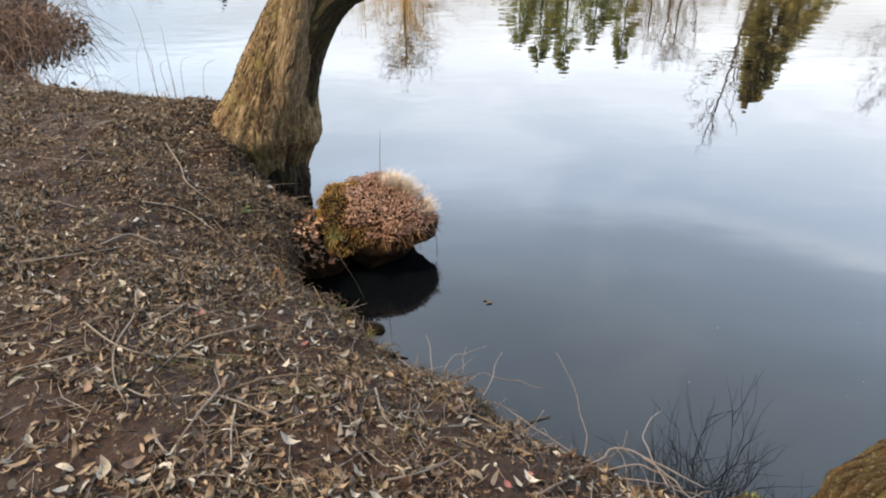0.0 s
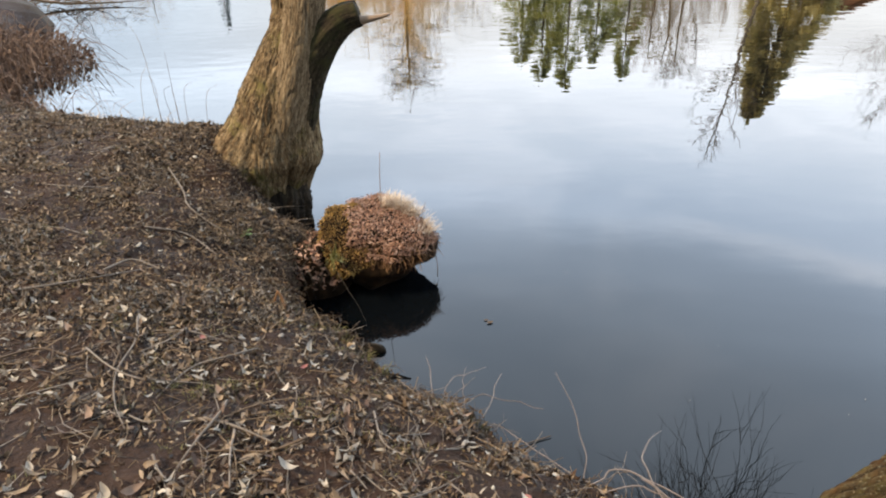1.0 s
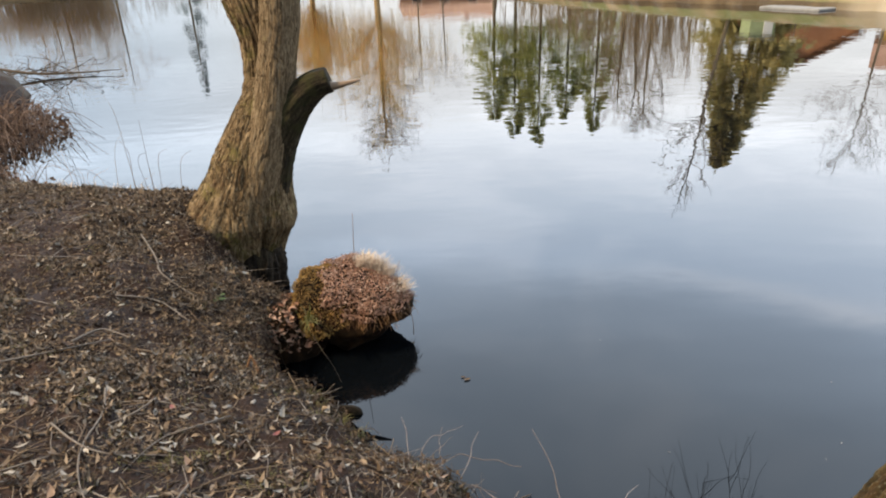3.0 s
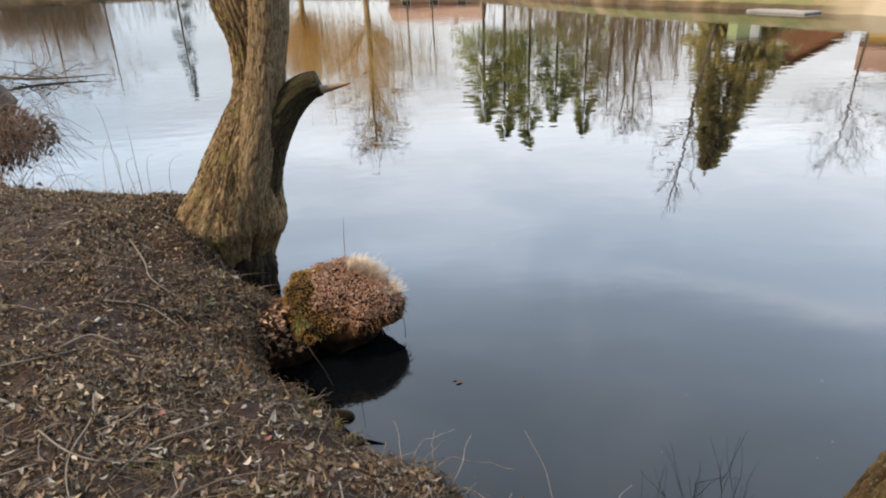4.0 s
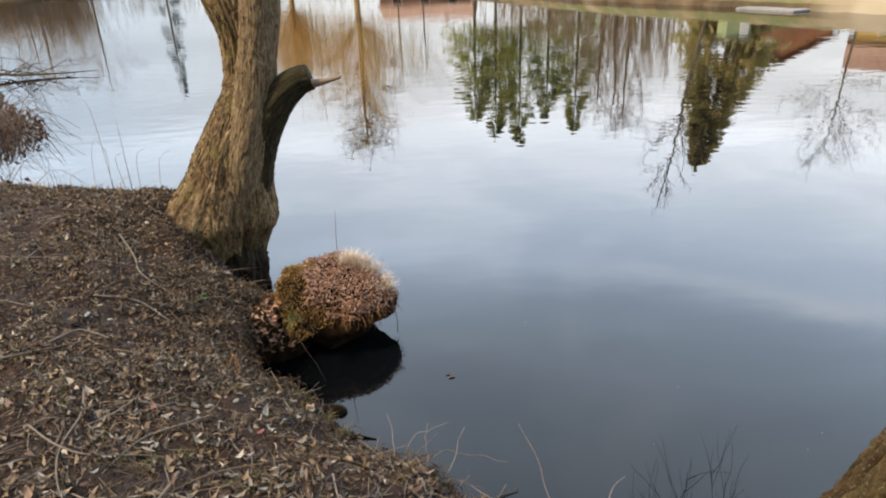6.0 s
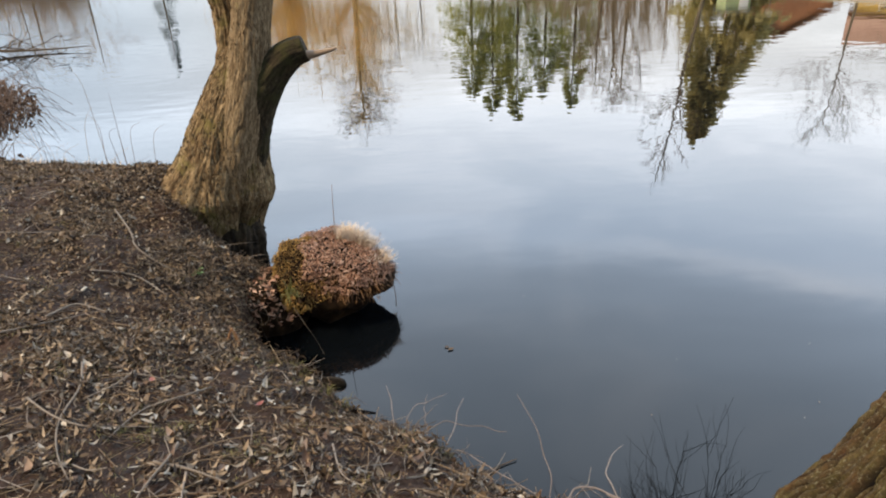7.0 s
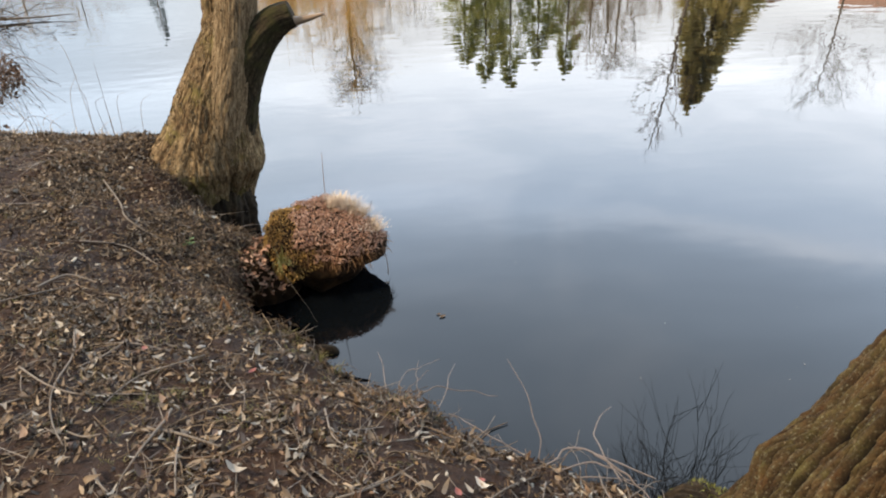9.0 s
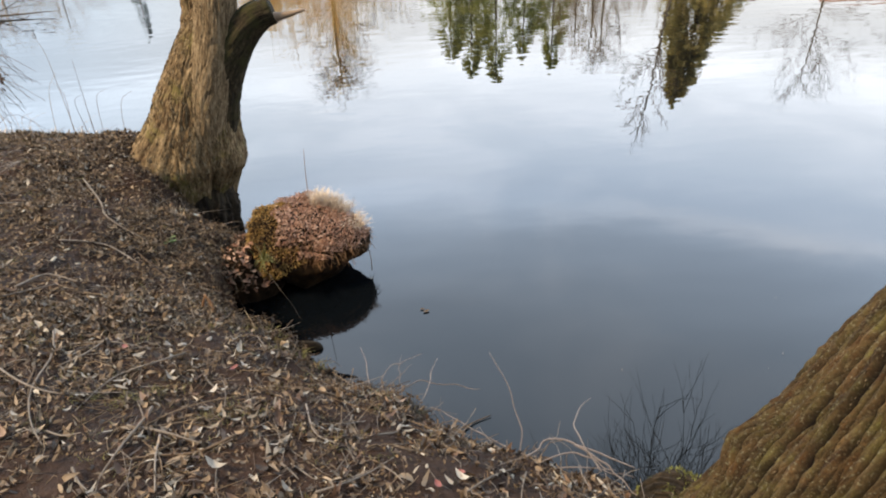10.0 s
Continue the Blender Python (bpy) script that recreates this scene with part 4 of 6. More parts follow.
# mossy root at its foot
root = bark_tube([(1.20, 1.25, 0.60), (1.11, 1.45, 0.57), (1.06, 1.57, 0.53), (1.02, 1.66, 0.40), (1.0, 1.70, 0.28)], [0.10, 0.085, 0.075, 0.07, 0.05], 90, 90, M_BARK_WET, "root", ridged(71, 0.25, 0.22, k=3.5, m=8, deep=True))
root_ob = part("root", local(root, old_tree), old_tree, "moss-covered root")
rm = Soup()
rrng = np.random.default_rng(73)
vv = np.array([v.co[:] for v in root.vertices])
nn = np.array([v.normal[:] for v in root.vertices])
for k in rrng.choice(len(vv), 5000):
    if nn[k, 2] > -0.2 and vnoise(vv[k, 0] * 14, vv[k, 1] * 14, vv[k, 2] * 14, 5) > -0.1:
        d = nn[k] * rrng.uniform(0.006, 0.016) + rrng.normal(0, 0.005, 3)
        w = np.cross(d, rrng.normal(0, 1, 3))
        w = w / (np.linalg.norm(w) + 1e-9) * 0.0035
        rm.add([vv[k] - w, vv[k] + w, vv[k] + d], [(0, 1, 2)])
tagged(part("moss", rm.mesh("moss", M_MOSS_GREEN), root_ob, "olive-green moss"), kind="stuff")


# ---- the mossy stump in the water ----
def clump_mesh(name, cx, cy, rx, ry, z_bot, z_top, mat, seed, foot=0.6, wedge=0.0):
    """A lumpy root clump: domed top, overhanging rim, drawn-in foot; wedge thins it towards +x."""
    nu, nv = 120, 80
    T, P = np.meshgrid(np.linspace(0, 2 * np.pi, nu, endpoint=False), np.linspace(-np.pi / 2, np.pi / 2, nv))
    cr, sz = np.abs(np.cos(P)) ** 0.36, np.sign(np.sin(P)) * np.abs(np.sin(P)) ** 0.9
    X, Y, Z = np.cos(T) * cr, np.sin(T) * cr, sz
    b = 1 + 0.20 * vnoise(X * 1.5, Y * 1.5, Z * 1.5, seed) + 0.10 * vnoise(X * 3.5, Y * 3.5, Z * 3.5, seed + 1) + 0.045 * vnoise(X * 9, Y * 9, Z * 9, seed + 2)
    X, Y, Z = X * b, Y * b, Z * (0.5 + 0.5 * b) - 0.4 * wedge * X * (Z > 0) + 0.25 * wedge * Y * (Z > 0)
    low = np.clip(-Z + 0.05, 0, 1)
    X, Y = X * (1 - (1 - foot) * low) - 0.55 * wedge * low, Y * (1 - (1 - foot) * low)
    Z = Z * (1 - wedge * np.clip(X, 0, 1.1) ** 1.3) + 0.05 * wedge
    v = np.stack([cx + X * rx, cy + Y * ry, (z_bot + z_top) / 2 + Z * (z_top - z_bot) / 2], -1).reshape(-1, 3)
    i, j = np.meshgrid(np.arange(nv - 1), np.arange(nu), indexing="ij")
    q = np.stack([i * nu + j, i * nu + (j + 1) % nu, (i + 1) * nu + (j + 1) % nu, (i + 1) * nu + j], -1).reshape(-1, 4)
    return Soup().add(v, q).mesh(name, mat)


# wet peat taken down to near black, with the overhang's shade in its colour
M_CLUMP = material("shaded_peat", [(0.0036, 0.0021, 0.0009), (0.0132, 0.0072, 0.003), (0.036, 0.018, 0.006)], 22, scale2=3, spec=0.1, rough=0.95, bump=0.8, bump_dist=0.015)
M_LEAF_STUMP = material("pinkish_leaf", [(0.10, 0.042, 0.02), (0.22, 0.10, 0.052), (0.36, 0.2, 0.125), (0.48, 0.33, 0.24)], 60, vary=0.6, rough=0.7, bump=0.2, bump_dist=0.002)
M_FIBRE = material("root_fibre", [(0.07, 0.03, 0.010), (0.15, 0.068, 0.022), (0.27, 0.145, 0.055)], 40, vary=0.8, rough=0.8, bump=0)
stump = empty("mossy_stump", (-0.50, 4.44, 0.0), label="mossy tree stump in the water, topped with russet leaves and straw", category="stump")
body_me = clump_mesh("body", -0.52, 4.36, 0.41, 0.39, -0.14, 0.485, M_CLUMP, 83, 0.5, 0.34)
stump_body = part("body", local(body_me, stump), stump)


def leaf_arrays(rng, at, normal, length, width, yaw, curl, tilt):
    """One lance-shaped leaf, folded along its midrib and curled."""
    n = 5
    t = np.linspace(0, 1, n)
    w = width * np.sin(np.pi * np.clip(t * 0.96 + 0.02, 0, 1)) ** 0.8
    x = (t - 0.5) * length
    z = curl * length * (t - 0.5) ** 2 * 2
    v = np.concatenate([np.stack([x, -w / 2, z + w * 0.28], 1), np.stack([x, 0 * w, z], 1), np.stack([x, w / 2, z + w * 0.28], 1)])
    f = [(r * n + k, r * n + k + 1, (r + 1) * n + k + 1, (r + 1) * n + k) for r in (0, 1) for k in range(n - 1)]
    c, s = math.cos(yaw), math.sin(yaw)
    fwd = np.array([c, s, 0.0]) + np.array([0, 0, tilt])
    nn = np.asarray(normal, float)
    fwd = fwd - nn * (fwd @ nn) + np.array([0, 0, tilt])
    fwd /= np.linalg.norm(fwd)
    side = np.cross(nn, fwd)
    side /= np.linalg.norm(side) + 1e-9
    up = np.cross(fwd, side)
    return np.asarray(at) + v[:, :1] * fwd + v[:, 1:2] * side + v[:, 2:3] * up, f


def leaf_batch(soup, rng, P, N, length, ratio, tilt=0.22, lift=0.012, curl=(-0.6, 0.7)):
    """Many curled leaves at once; length and ratio give the range of sizes."""
    c = len(P)
    n = 4
    t = np.array([0, 0.3, 0.68, 1.0])
    L = length[0] + (length[1] - length[0]) * rng.uniform(0, 1, c) ** 1.6
    W = L * rng.uniform(*ratio, c)
    cu = rng.uniform(*curl, c) * L
    w = W[:, None] * np.sin(np.pi * np.clip(t * 0.96 + 0.02, 0, 1)) ** 0.8
    bend = rng.normal(0, 0.12, c)[:, None] * L[:, None] * (t - 0.5) ** 2 * 4
    x = (t - 0.5)[None] * L[:, None]
    z = cu[:, None] * (t - 0.5) ** 2 * 2
    fold = rng.uniform(-0.2, 0.7, c)[:, None]
    V = np.concatenate([np.stack([x, bend - w / 2, z + w * fold], -1), np.stack([x, bend, z], -1), np.stack([x, bend + w / 2, z + w * fold], -1)], 1)
    yaw, ti = rng.uniform(0, 6.283, c), rng.normal(0, tilt, c)
    fwd = np.stack([np.cos(yaw), np.sin(yaw), np.zeros(c)], -1)
    fwd = fwd - N * (fwd * N).sum(1)[:, None] + np.stack([np.zeros(c), np.zeros(c), ti], -1)
    fwd /= np.linalg.norm(fwd, axis=1)[:, None]
    side = np.cross(N, fwd)
    side /= np.linalg.norm(side, axis=1)[:, None] + 1e-9
    side = side + N * rng.normal(0, tilt, c)[:, None]
    side /= np.linalg.norm(side, axis=1)[:, None] + 1e-9
    up = np.cross(fwd, side)
    base = P + N * rng.uniform(0, lift, c)[:, None]
    out = base[:, None] + V[..., :1] * fwd[:, None] + V[..., 1:2] * side[:, None] + V[..., 2:] * up[:, None]
    f = [(r * n + k, r * n + k + 1, (r + 1) * n + k + 1, (r + 1) * n + k) for r in (0, 1) for k in range(n - 1)]
    return soup.batch(out, f)


rng = np.random.default_rng(11)
sl = Soup()
P, N = scatter_on(body_me, 8000, rng, lambda c, n: (c[:, 2] > 0.27) & (np.abs(n[:, 2]) > 0.25) & (c[:, 0] + 0.10 * vnoise(c[:, 1] * 7, c[:, 2] * 7, seed=3) > -0.27 + 0.12 * (c[:, 2] < 0.36)))
N = np.where(N[:, 2:] < 0, -N, N)
P[:, 2] += 0.012
leaf_batch(sl, rng, P, N, (0.006, 0.030), (0.2, 0.5), 0.6, 0.022)
tagged(part("leaf_cover", sl.mesh("leaf_cover", M_LEAF_STUMP), stump, "russet and pinkish dead leaves"), kind="stuff")
fr = Soup()
for p, nn in zip(*scatter_on(body_me, 1000, rng, lambda c, n: (c[:, 2] > 0.25 - 0.10 * c[:, 0]) & (c[:, 2] < 0.46) & (n[:, 2] < 0.7) & (n[:, 2] > -0.3) & (c[:, 0] > -0.30))):
    L = 0.012 + 0.06 * rng.uniform() ** 2
    out = np.array([nn[0], nn[1], 0.0]) * rng.uniform(0.2, 0.9) + rng.normal(0, 0.3, 3)
    fr.add(*tube_arrays(np.array([p, p + out * L * 0.6 + (0, 0, -L * 0.3), p + out * L + (rng.normal(0, 0.01), rng.normal(0, 0.01), -L * 0.9)]), [0.0024, 0.002, 0.001], 3, cap=False))
tagged(part("root_beard", fr.mesh("root_beard", M_FIBRE), stump, "hanging orange-brown root fibres"), kind="stuff")
sm = Soup()
for p, nn in zip(*scatter_on(body_me, 6500, rng, lambda c, n: (c[:, 2] > 0.17 + 0.45 * np.clip(c[:, 0] + 0.27, 0, 1)) & (c[:, 0] + 0.10 * vnoise(c[:, 1] * 7, c[:, 2] * 7, seed=3) < -0.12 - 0.12 * (c[:, 2] > 0.40)))):
    h = rng.uniform(0.008, 0.022)
    d = nn * h + rng.normal(0, 0.006, 3) + np.array([0, 0, -0.004])
    s = np.cross(d, rng.normal(0, 1, 3))
    s = s / (np.linalg.norm(s) + 1e-9) * 0.005
    sm.add([p - s, p + s, p + d], [(0, 1, 2)])
tagged(part("moss", sm.mesh("moss", M_MOSS), stump, "ochre-green moss"), kind="stuff")


def tuft(soup, at, count, length, lean, rng, width=0.004, fan=0.5):
    """Blades of grass that bend outwards."""
    for k in range(count):
        a = rng.uniform(0, 6.28)
        h = np.array([math.cos(a) * fan, math.sin(a) * fan, 1.0]) * rng.uniform(0.3, 1) + np.asarray(lean) + rng.normal(0, 0.15, 3)
        h /= np.linalg.norm(h)
        L = length * rng.uniform(0.5, 1.1)
        s = np.cross(h, (0, 0, 1.0))
        s = s / (np.linalg.norm(s) + 1e-9) * width
        p0 = np.asarray(at) + rng.normal(0, 0.02, 3) * (1, 1, 0.2)
        p1, p2 = p0 + h * L * 0.55, p0 + h * L + np.array([h[0], h[1], -0.35]) * L * 0.3
        soup.add([p0 - s, p0 + s, p1 + s * 0.7, p1 - s * 0.7, p2], [(0, 1, 2, 3), (3, 2, 4)])


ss = Soup()


def stump_top(x, y):
    """Height of the stump's top at a place, from its mesh."""
    v = np.zeros(len(body_me.vertices) * 3)
    body_me.vertices.foreach_get("co", v)
    v = v.reshape(-1, 3)
    near = np.hypot(v[:, 0] - x, v[:, 1] - y) < 0.05
    return v[near, 2].max() if near.any() else 0.3


for x, y, c, L, lean in ((0.06, 0.06, 260, 0.14, (0.15, 0, 0.15)), (0.14, 0.05, 300, 0.14, (0.2, 0, 0.1)), (0.22, 0.02, 220, 0.12, (0.4, 0, 0)), (0.34, -0.06, 140, 0.10, (0.6, -0.1, 0.1)), (0.28, -0.16, 50, 0.07, (0.4, -0.6, 0))):
    for q in range(4):
        xx, yy = x + rng.normal(0, 0.025), y + rng.normal(0, 0.025)
        tuft(ss, (xx, yy, stump_top(xx, yy) - 0.012), c // 4, L, lean, rng, 0.003)
tagged(part("straw_tuft", ss.mesh("straw_tuft", M_STRAW), stump, "pale bleached straw"), kind="stuff")
part("stalk", local(tube([(-0.50, 4.42, 0.40), (-0.495, 4.42, 0.68), (-0.48, 4.42, 0.95)], [0.0035, 0.003, 0.0015], 8, 5, M_BRAMBLE, "stalk"), stump), stump)
part("stalk", local(tube([(-0.22, 4.44, 0.32), (-0.19, 4.45, 0.46), (-0.165, 4.45, 0.54)], [0.003, 0.0025, 0.0015], 6, 5, M_BRAMBLE, "stalk"), stump), stump)
part("stalk", local(tube([(-0.12, 4.24, 0.30), (-0.085, 4.2, 0.16), (-0.085, 4.18, 0.05)], [0.003, 0.0025, 0.004], 6, 5, M_BRAMBLE, "stalk"), stump), stump, "thin dangling twig")

# small near things by the hollow: a torn orange root, the black end of a sunken log
broken = empty("broken_root", (0, 0, 0), label="short torn orange-brown root stub sticking up", category="root")
broken.location = Vector((-0.98, 3.18, float(ground_z([-0.98], [3.18])[0])))
M_TORN = material("torn_root_wood", [(0.10, 0.045, 0.018), (0.2, 0.098, 0.04), (0.32, 0.18, 0.085)], 50, rough=0.8, bump=0.3, bump_dist=0.002)
part("prong", tube([(0.03, -0.01, -0.03), (0.02, 0.0, 0.04), (0.0, 0.0, 0.10)], [0.010, 0.009, 0.005], 10, 7, M_TORN, "prong", ridged(3, 0.2, 0.2)), broken)
part("prong", tube([(-0.04, 0.0, -0.03), (-0.025, 0.0, 0.03), (0.0, 0.0, 0.095)], [0.007, 0.007, 0.004], 10, 7, M_TORN, "prong", ridged(4, 0.2, 0.2)), broken)
sunk = tagged(part("sunken_log", tube([(-0.66, 3.42, -0.05), (-0.56, 3.38, 0.005), (-0.45, 3.36, 0.012), (-0.41, 3.35, 0.0)], [0.035, 0.04, 0.036, 0.012], 16, 10, M_BARK_WET, "sunken_log", ridged(9, 0.2, 0.1))), "black wet end of a sunken log by the bank", "log")

# the leafy neck of roots that ties the stump to the bank, and loose hanging roots
neck = tagged(part("root_neck", clump_mesh("root_neck", -1.0, 4.2, 0.27, 0.26, -0.25, 0.36, M_CLUMP, 91, 0.7)), "leaf-covered neck of roots between bank and stump", "roots")
rng = np.random.default_rng(13)
sl = Soup()
P, N = scatter_on(neck.data, 900, rng, lambda c, n: (c[:, 2] > 0.12) & (n[:, 2] > -0.1))
leaf_batch(sl, rng, P, N, (0.015, 0.06), (0.25, 0.5), 0.4, 0.02)
tagged(part("leaf_cover", sl.mesh("leaf_cover", M_LEAF_STUMP), neck), kind="stuff")
for k in range(7):
    a = rng.uniform(-1.2, -0.75)
    y = rng.uniform(3.5, 4.02)
    top = np.array((a, y + 0.15, rng.uniform(0.3, 0.42)))
    way = np.array((rng.normal(0.06, 0.07), -rng.uniform(0.06, 0.2), -rng.uniform(0.24, 0.38)))
    bow = np.array((rng.normal(0, 0.05), -rng.uniform(0.02, 0.07), 0.0))
    pts = [top, top + way * 0.3 + bow, top + way * 0.6 + bow * 0.4 + rng.normal(0, 0.02, 3), top + way * 0.85 - bow * 0.3, top + way]
    part("hanging_root", tube(pts, [0.0019, 0.0016, 0.0013, 0.0010, 0.0006], 14, 5, M_ROOT_WET, "hanging_root"), neck)
db, dl = Soup(), Soup()
rim = SHORE[(SHORE[:, 0] > -1.3) & (SHORE[:, 0] < 0.2) & (SHORE[:, 1] > 2.3) & (SHORE[:, 1] < 4.6)]
c = 900
t = rng.uniform(0, len(rim) - 1.001, c)
i = t.astype(int)
q = rim[i] + (rim[i + 1] - rim[i]) * (t - i)[:, None]
d = rim[i + 1, :2] - rim[i, :2]
d /= np.linalg.norm(d, axis=1)[:, None]
out = np.c_[d[:, 1], -d[:, 0], np.zeros(c)]            # towards the water
top = q - out * rng.uniform(0.0, 0.10, c)[:, None] + np.c_[np.zeros((c, 2)), rng.uniform(-0.02, 0.07, c)]
drop = rng.uniform(0.03, 0.26, c) ** 1.2
side = np.c_[d, np.zeros(c)] * rng.normal(0, 0.05, c)[:, None]
mid = top + out * rng.uniform(0.03, 0.09, c)[:, None] + side - np.c_[np.zeros((c, 2)), drop * 0.45]
end = top + out * rng.uniform(0.03, 0.13, c)[:, None] + side * 2 - np.c_[np.zeros((c, 2)), drop]
w = rng.uniform(0.0012, 0.003, c)
sticks(db, [top, mid, end], [w, w * 0.8, w * 0.4])
tagged(part("rootlet_fringe", db.mesh("rootlet_fringe", M_ROOT), neck), kind="stuff")
q = np.repeat(q, 3, 0)
o3 = np.repeat(out, 3, 0)
P = q + o3 * rng.uniform(-0.08, 0.05, len(q))[:, None]
P[:, 2] = q[:, 2] * rng.uniform(0.25, 1.1, len(q))
P = P + o3 * (0.03 + 0.05 * (1 - P[:, 2:] / q[:, 2:]))
N = o3 + rng.normal(0, 0.4, (len(q), 3)) + np.array([0, 0, 0.5])
leaf_batch(dl, rng, P, N / np.linalg.norm(N, axis=1)[:, None], (0.012, 0.05), (0.2, 0.5), 0.5, 0.015)
tagged(part("face_litter", dl.mesh("face_litter", M_CRUMB), neck), kind="stuff")
sg = Soup()
for at, n_b in (((-0.60, 3.06, 0.30), 26), ((-0.48, 2.93, 0.28), 22), ((-0.68, 3.16, 0.3), 18), ((-0.36, 2.80, 0.28), 14)):
    tuft(sg, at, n_b, 0.07, (0.25, 0.1, 0.1), rng, 0.003, 0.8)
tuft(sg, (-0.80, 3.95, 0.36), 34, 0.16, (0.2, -0.5, -0.2), rng, 0.005)
tagged(part("grass_tuft", sg.mesh("grass_tuft", M_GRASS), neck, "drooping yellow-green grass"), kind="stuff")

# ---- bramble thicket on the bank ----
bush = empty("bramble_bush", (-5.62, 8.2, 0.60), label="leafless russet bramble thicket at the water's edge", category="bush")
rng = np.random.default_rng(17)
canes = Soup()
for k in range(560):
    a, r = rng.uniform(0, 6.28), rng.uniform(0, 0.7) ** 0.7
    p0 = np.array([math.cos(a) * r * 1.1, math.sin(a) * r * 1.3, -0.15])
    h = rng.uniform(0.4, 0.9) * (1 - 0.5 * r)
    o = np.array([math.cos(a), math.sin(a), 0]) * rng.uniform(0.05, 0.36) + rng.normal(0, 0.15, 3)
    canes.add(*tube_arrays(smooth_path([p0, p0 + o * 0.4 + (0, 0, h * 0.8), p0 + o * 0.9 + (0, 0, h), p0 + o * 1.5 + (0, 0, h * rng.uniform(0.1, 0.7))], 9), np.linspace(0.006, 0.002, 9), 4, cap=False))
bl = Soup()
for k in range(2600):
    a, r = rng.uniform(0, 6.28), rng.uniform(0, 1) ** 0.5 * 1.15
    p = np.array([math.cos(a) * r * 0.85, math.sin(a) * r * 1.3, rng.uniform(-0.05, 0.75) * (1 - 0.55 * r) - 0.3 * max(0, r - 0.8)])
    nn = rng.normal(0, 1, 3) + np.array([0, 0, 0.5])
    bl.add(*leaf_arrays(rng, p, nn / np.linalg.norm(nn), rng.uniform(0.04, 0.09), rng.uniform(0.02, 0.04), rng.uniform(0, 6.28), 0.4, rng.normal(0, 0.6)))
c = 9500
bx, by = rng.uniform(-8.6, -3.75, c), rng.uniform(6.5, 12.5, c)
bd = shore_distance(bx, by)[0]
ok = (bd > -0.05) & (bd < 1.5)
bx, by = bx[ok], by[ok]
bz = np.maximum(ground_z(bx, by), 0.05)
BP = np.stack([bx, by, bz + rng.uniform(0, 0.2, len(bx)) ** 1.3], 1) - np.array(bush.location)
BN = rng.normal(0, 0.6, (len(bx), 3)) + np.array([0, -0.4, 0.8])
leaf_batch(bl, rng, BP, BN / np.linalg.norm(BN, axis=1)[:, None], (0.02, 0.09), (0.25, 0.5), 0.6, 0.02)
for k in range(0, len(bx), 7):
    o = rng.normal(0, 0.28, 3) * (1, 1, 0.4)
    canes.add(*tube_arrays(smooth_path([BP[k] - (0, 0, 0.1), BP[k] + o * 0.5 + (0, 0, 0.16), BP[k] + o], 6), np.linspace(0.004, 0.0015, 6), 3, cap=False))
tagged(part("withered_leaves", bl.mesh("withered_leaves", material("withered_bramble_leaf", [(0.04, 0.02, 0.012), (0.10, 0.055, 0.03), (0.19, 0.115, 0.07)], 30, vary=0.7, rough=0.8, bump=0)), bush), kind="stuff")

tagged(part("cane_tangle", canes.mesh("cane_tangle", M_BRAMBLE), bush), kind="stuff")

# ---- dry stalks along the far lip ----
rng = np.random.default_rng(19)
for k in range(46):
    t = rng.uniform(0, 1)
    x, y = -3.5 + 1.15 * t + rng.normal(0, 0.05), 6.45 - 0.40 * t + rng.normal(0, 0.05)
    z = float(ground_z([x], [y])[0])
    h = rng.uniform(0.75, 1.25) if k % 4 == 0 else rng.uniform(0.2, 0.7)
    lx = rng.normal(0.05, 0.05)
    pts = [(x, y, z - 0.05), (x + lx * 0.5, y, z + h * 0.4), (x + lx + rng.normal(0, 0.015), y, z + h * 0.8), (x + lx * 1.3 + rng.normal(0.03, 0.09), y + 0.05, z + h * rng.uniform(0.86, 1.0))]
    ob = part("dry_stalk", tube(pts, [0.0027, 0.0024, 0.0018, 0.0008], 14, 5, M_STALK if k % 3 else M_BRAMBLE, "dry_stalk"))
    tagged(ob, "thin dry weed stalk standing on the bank's lip", "stalk", group="stalks on the lip")
sg = Soup()
for k in range(70):
    t = rng.uniform(0, 1)
    x, y = -3.7 + 1.7 * t + rng.normal(0, 0.05), 6.38 - 0.5 * t + rng.normal(0, 0.05)
    tuft(sg, (x, y, float(ground_z([x], [y])[0]) - 0.01), 8, rng.uniform(0.06, 0.16), (0, 0, 0.2), rng, 0.003, 0.5)
tagged(new("dead_grass", sg.mesh("dead_grass", M_STRAW)), "short straw-coloured dead grass fringe on the bank", "grass", kind="stuff")

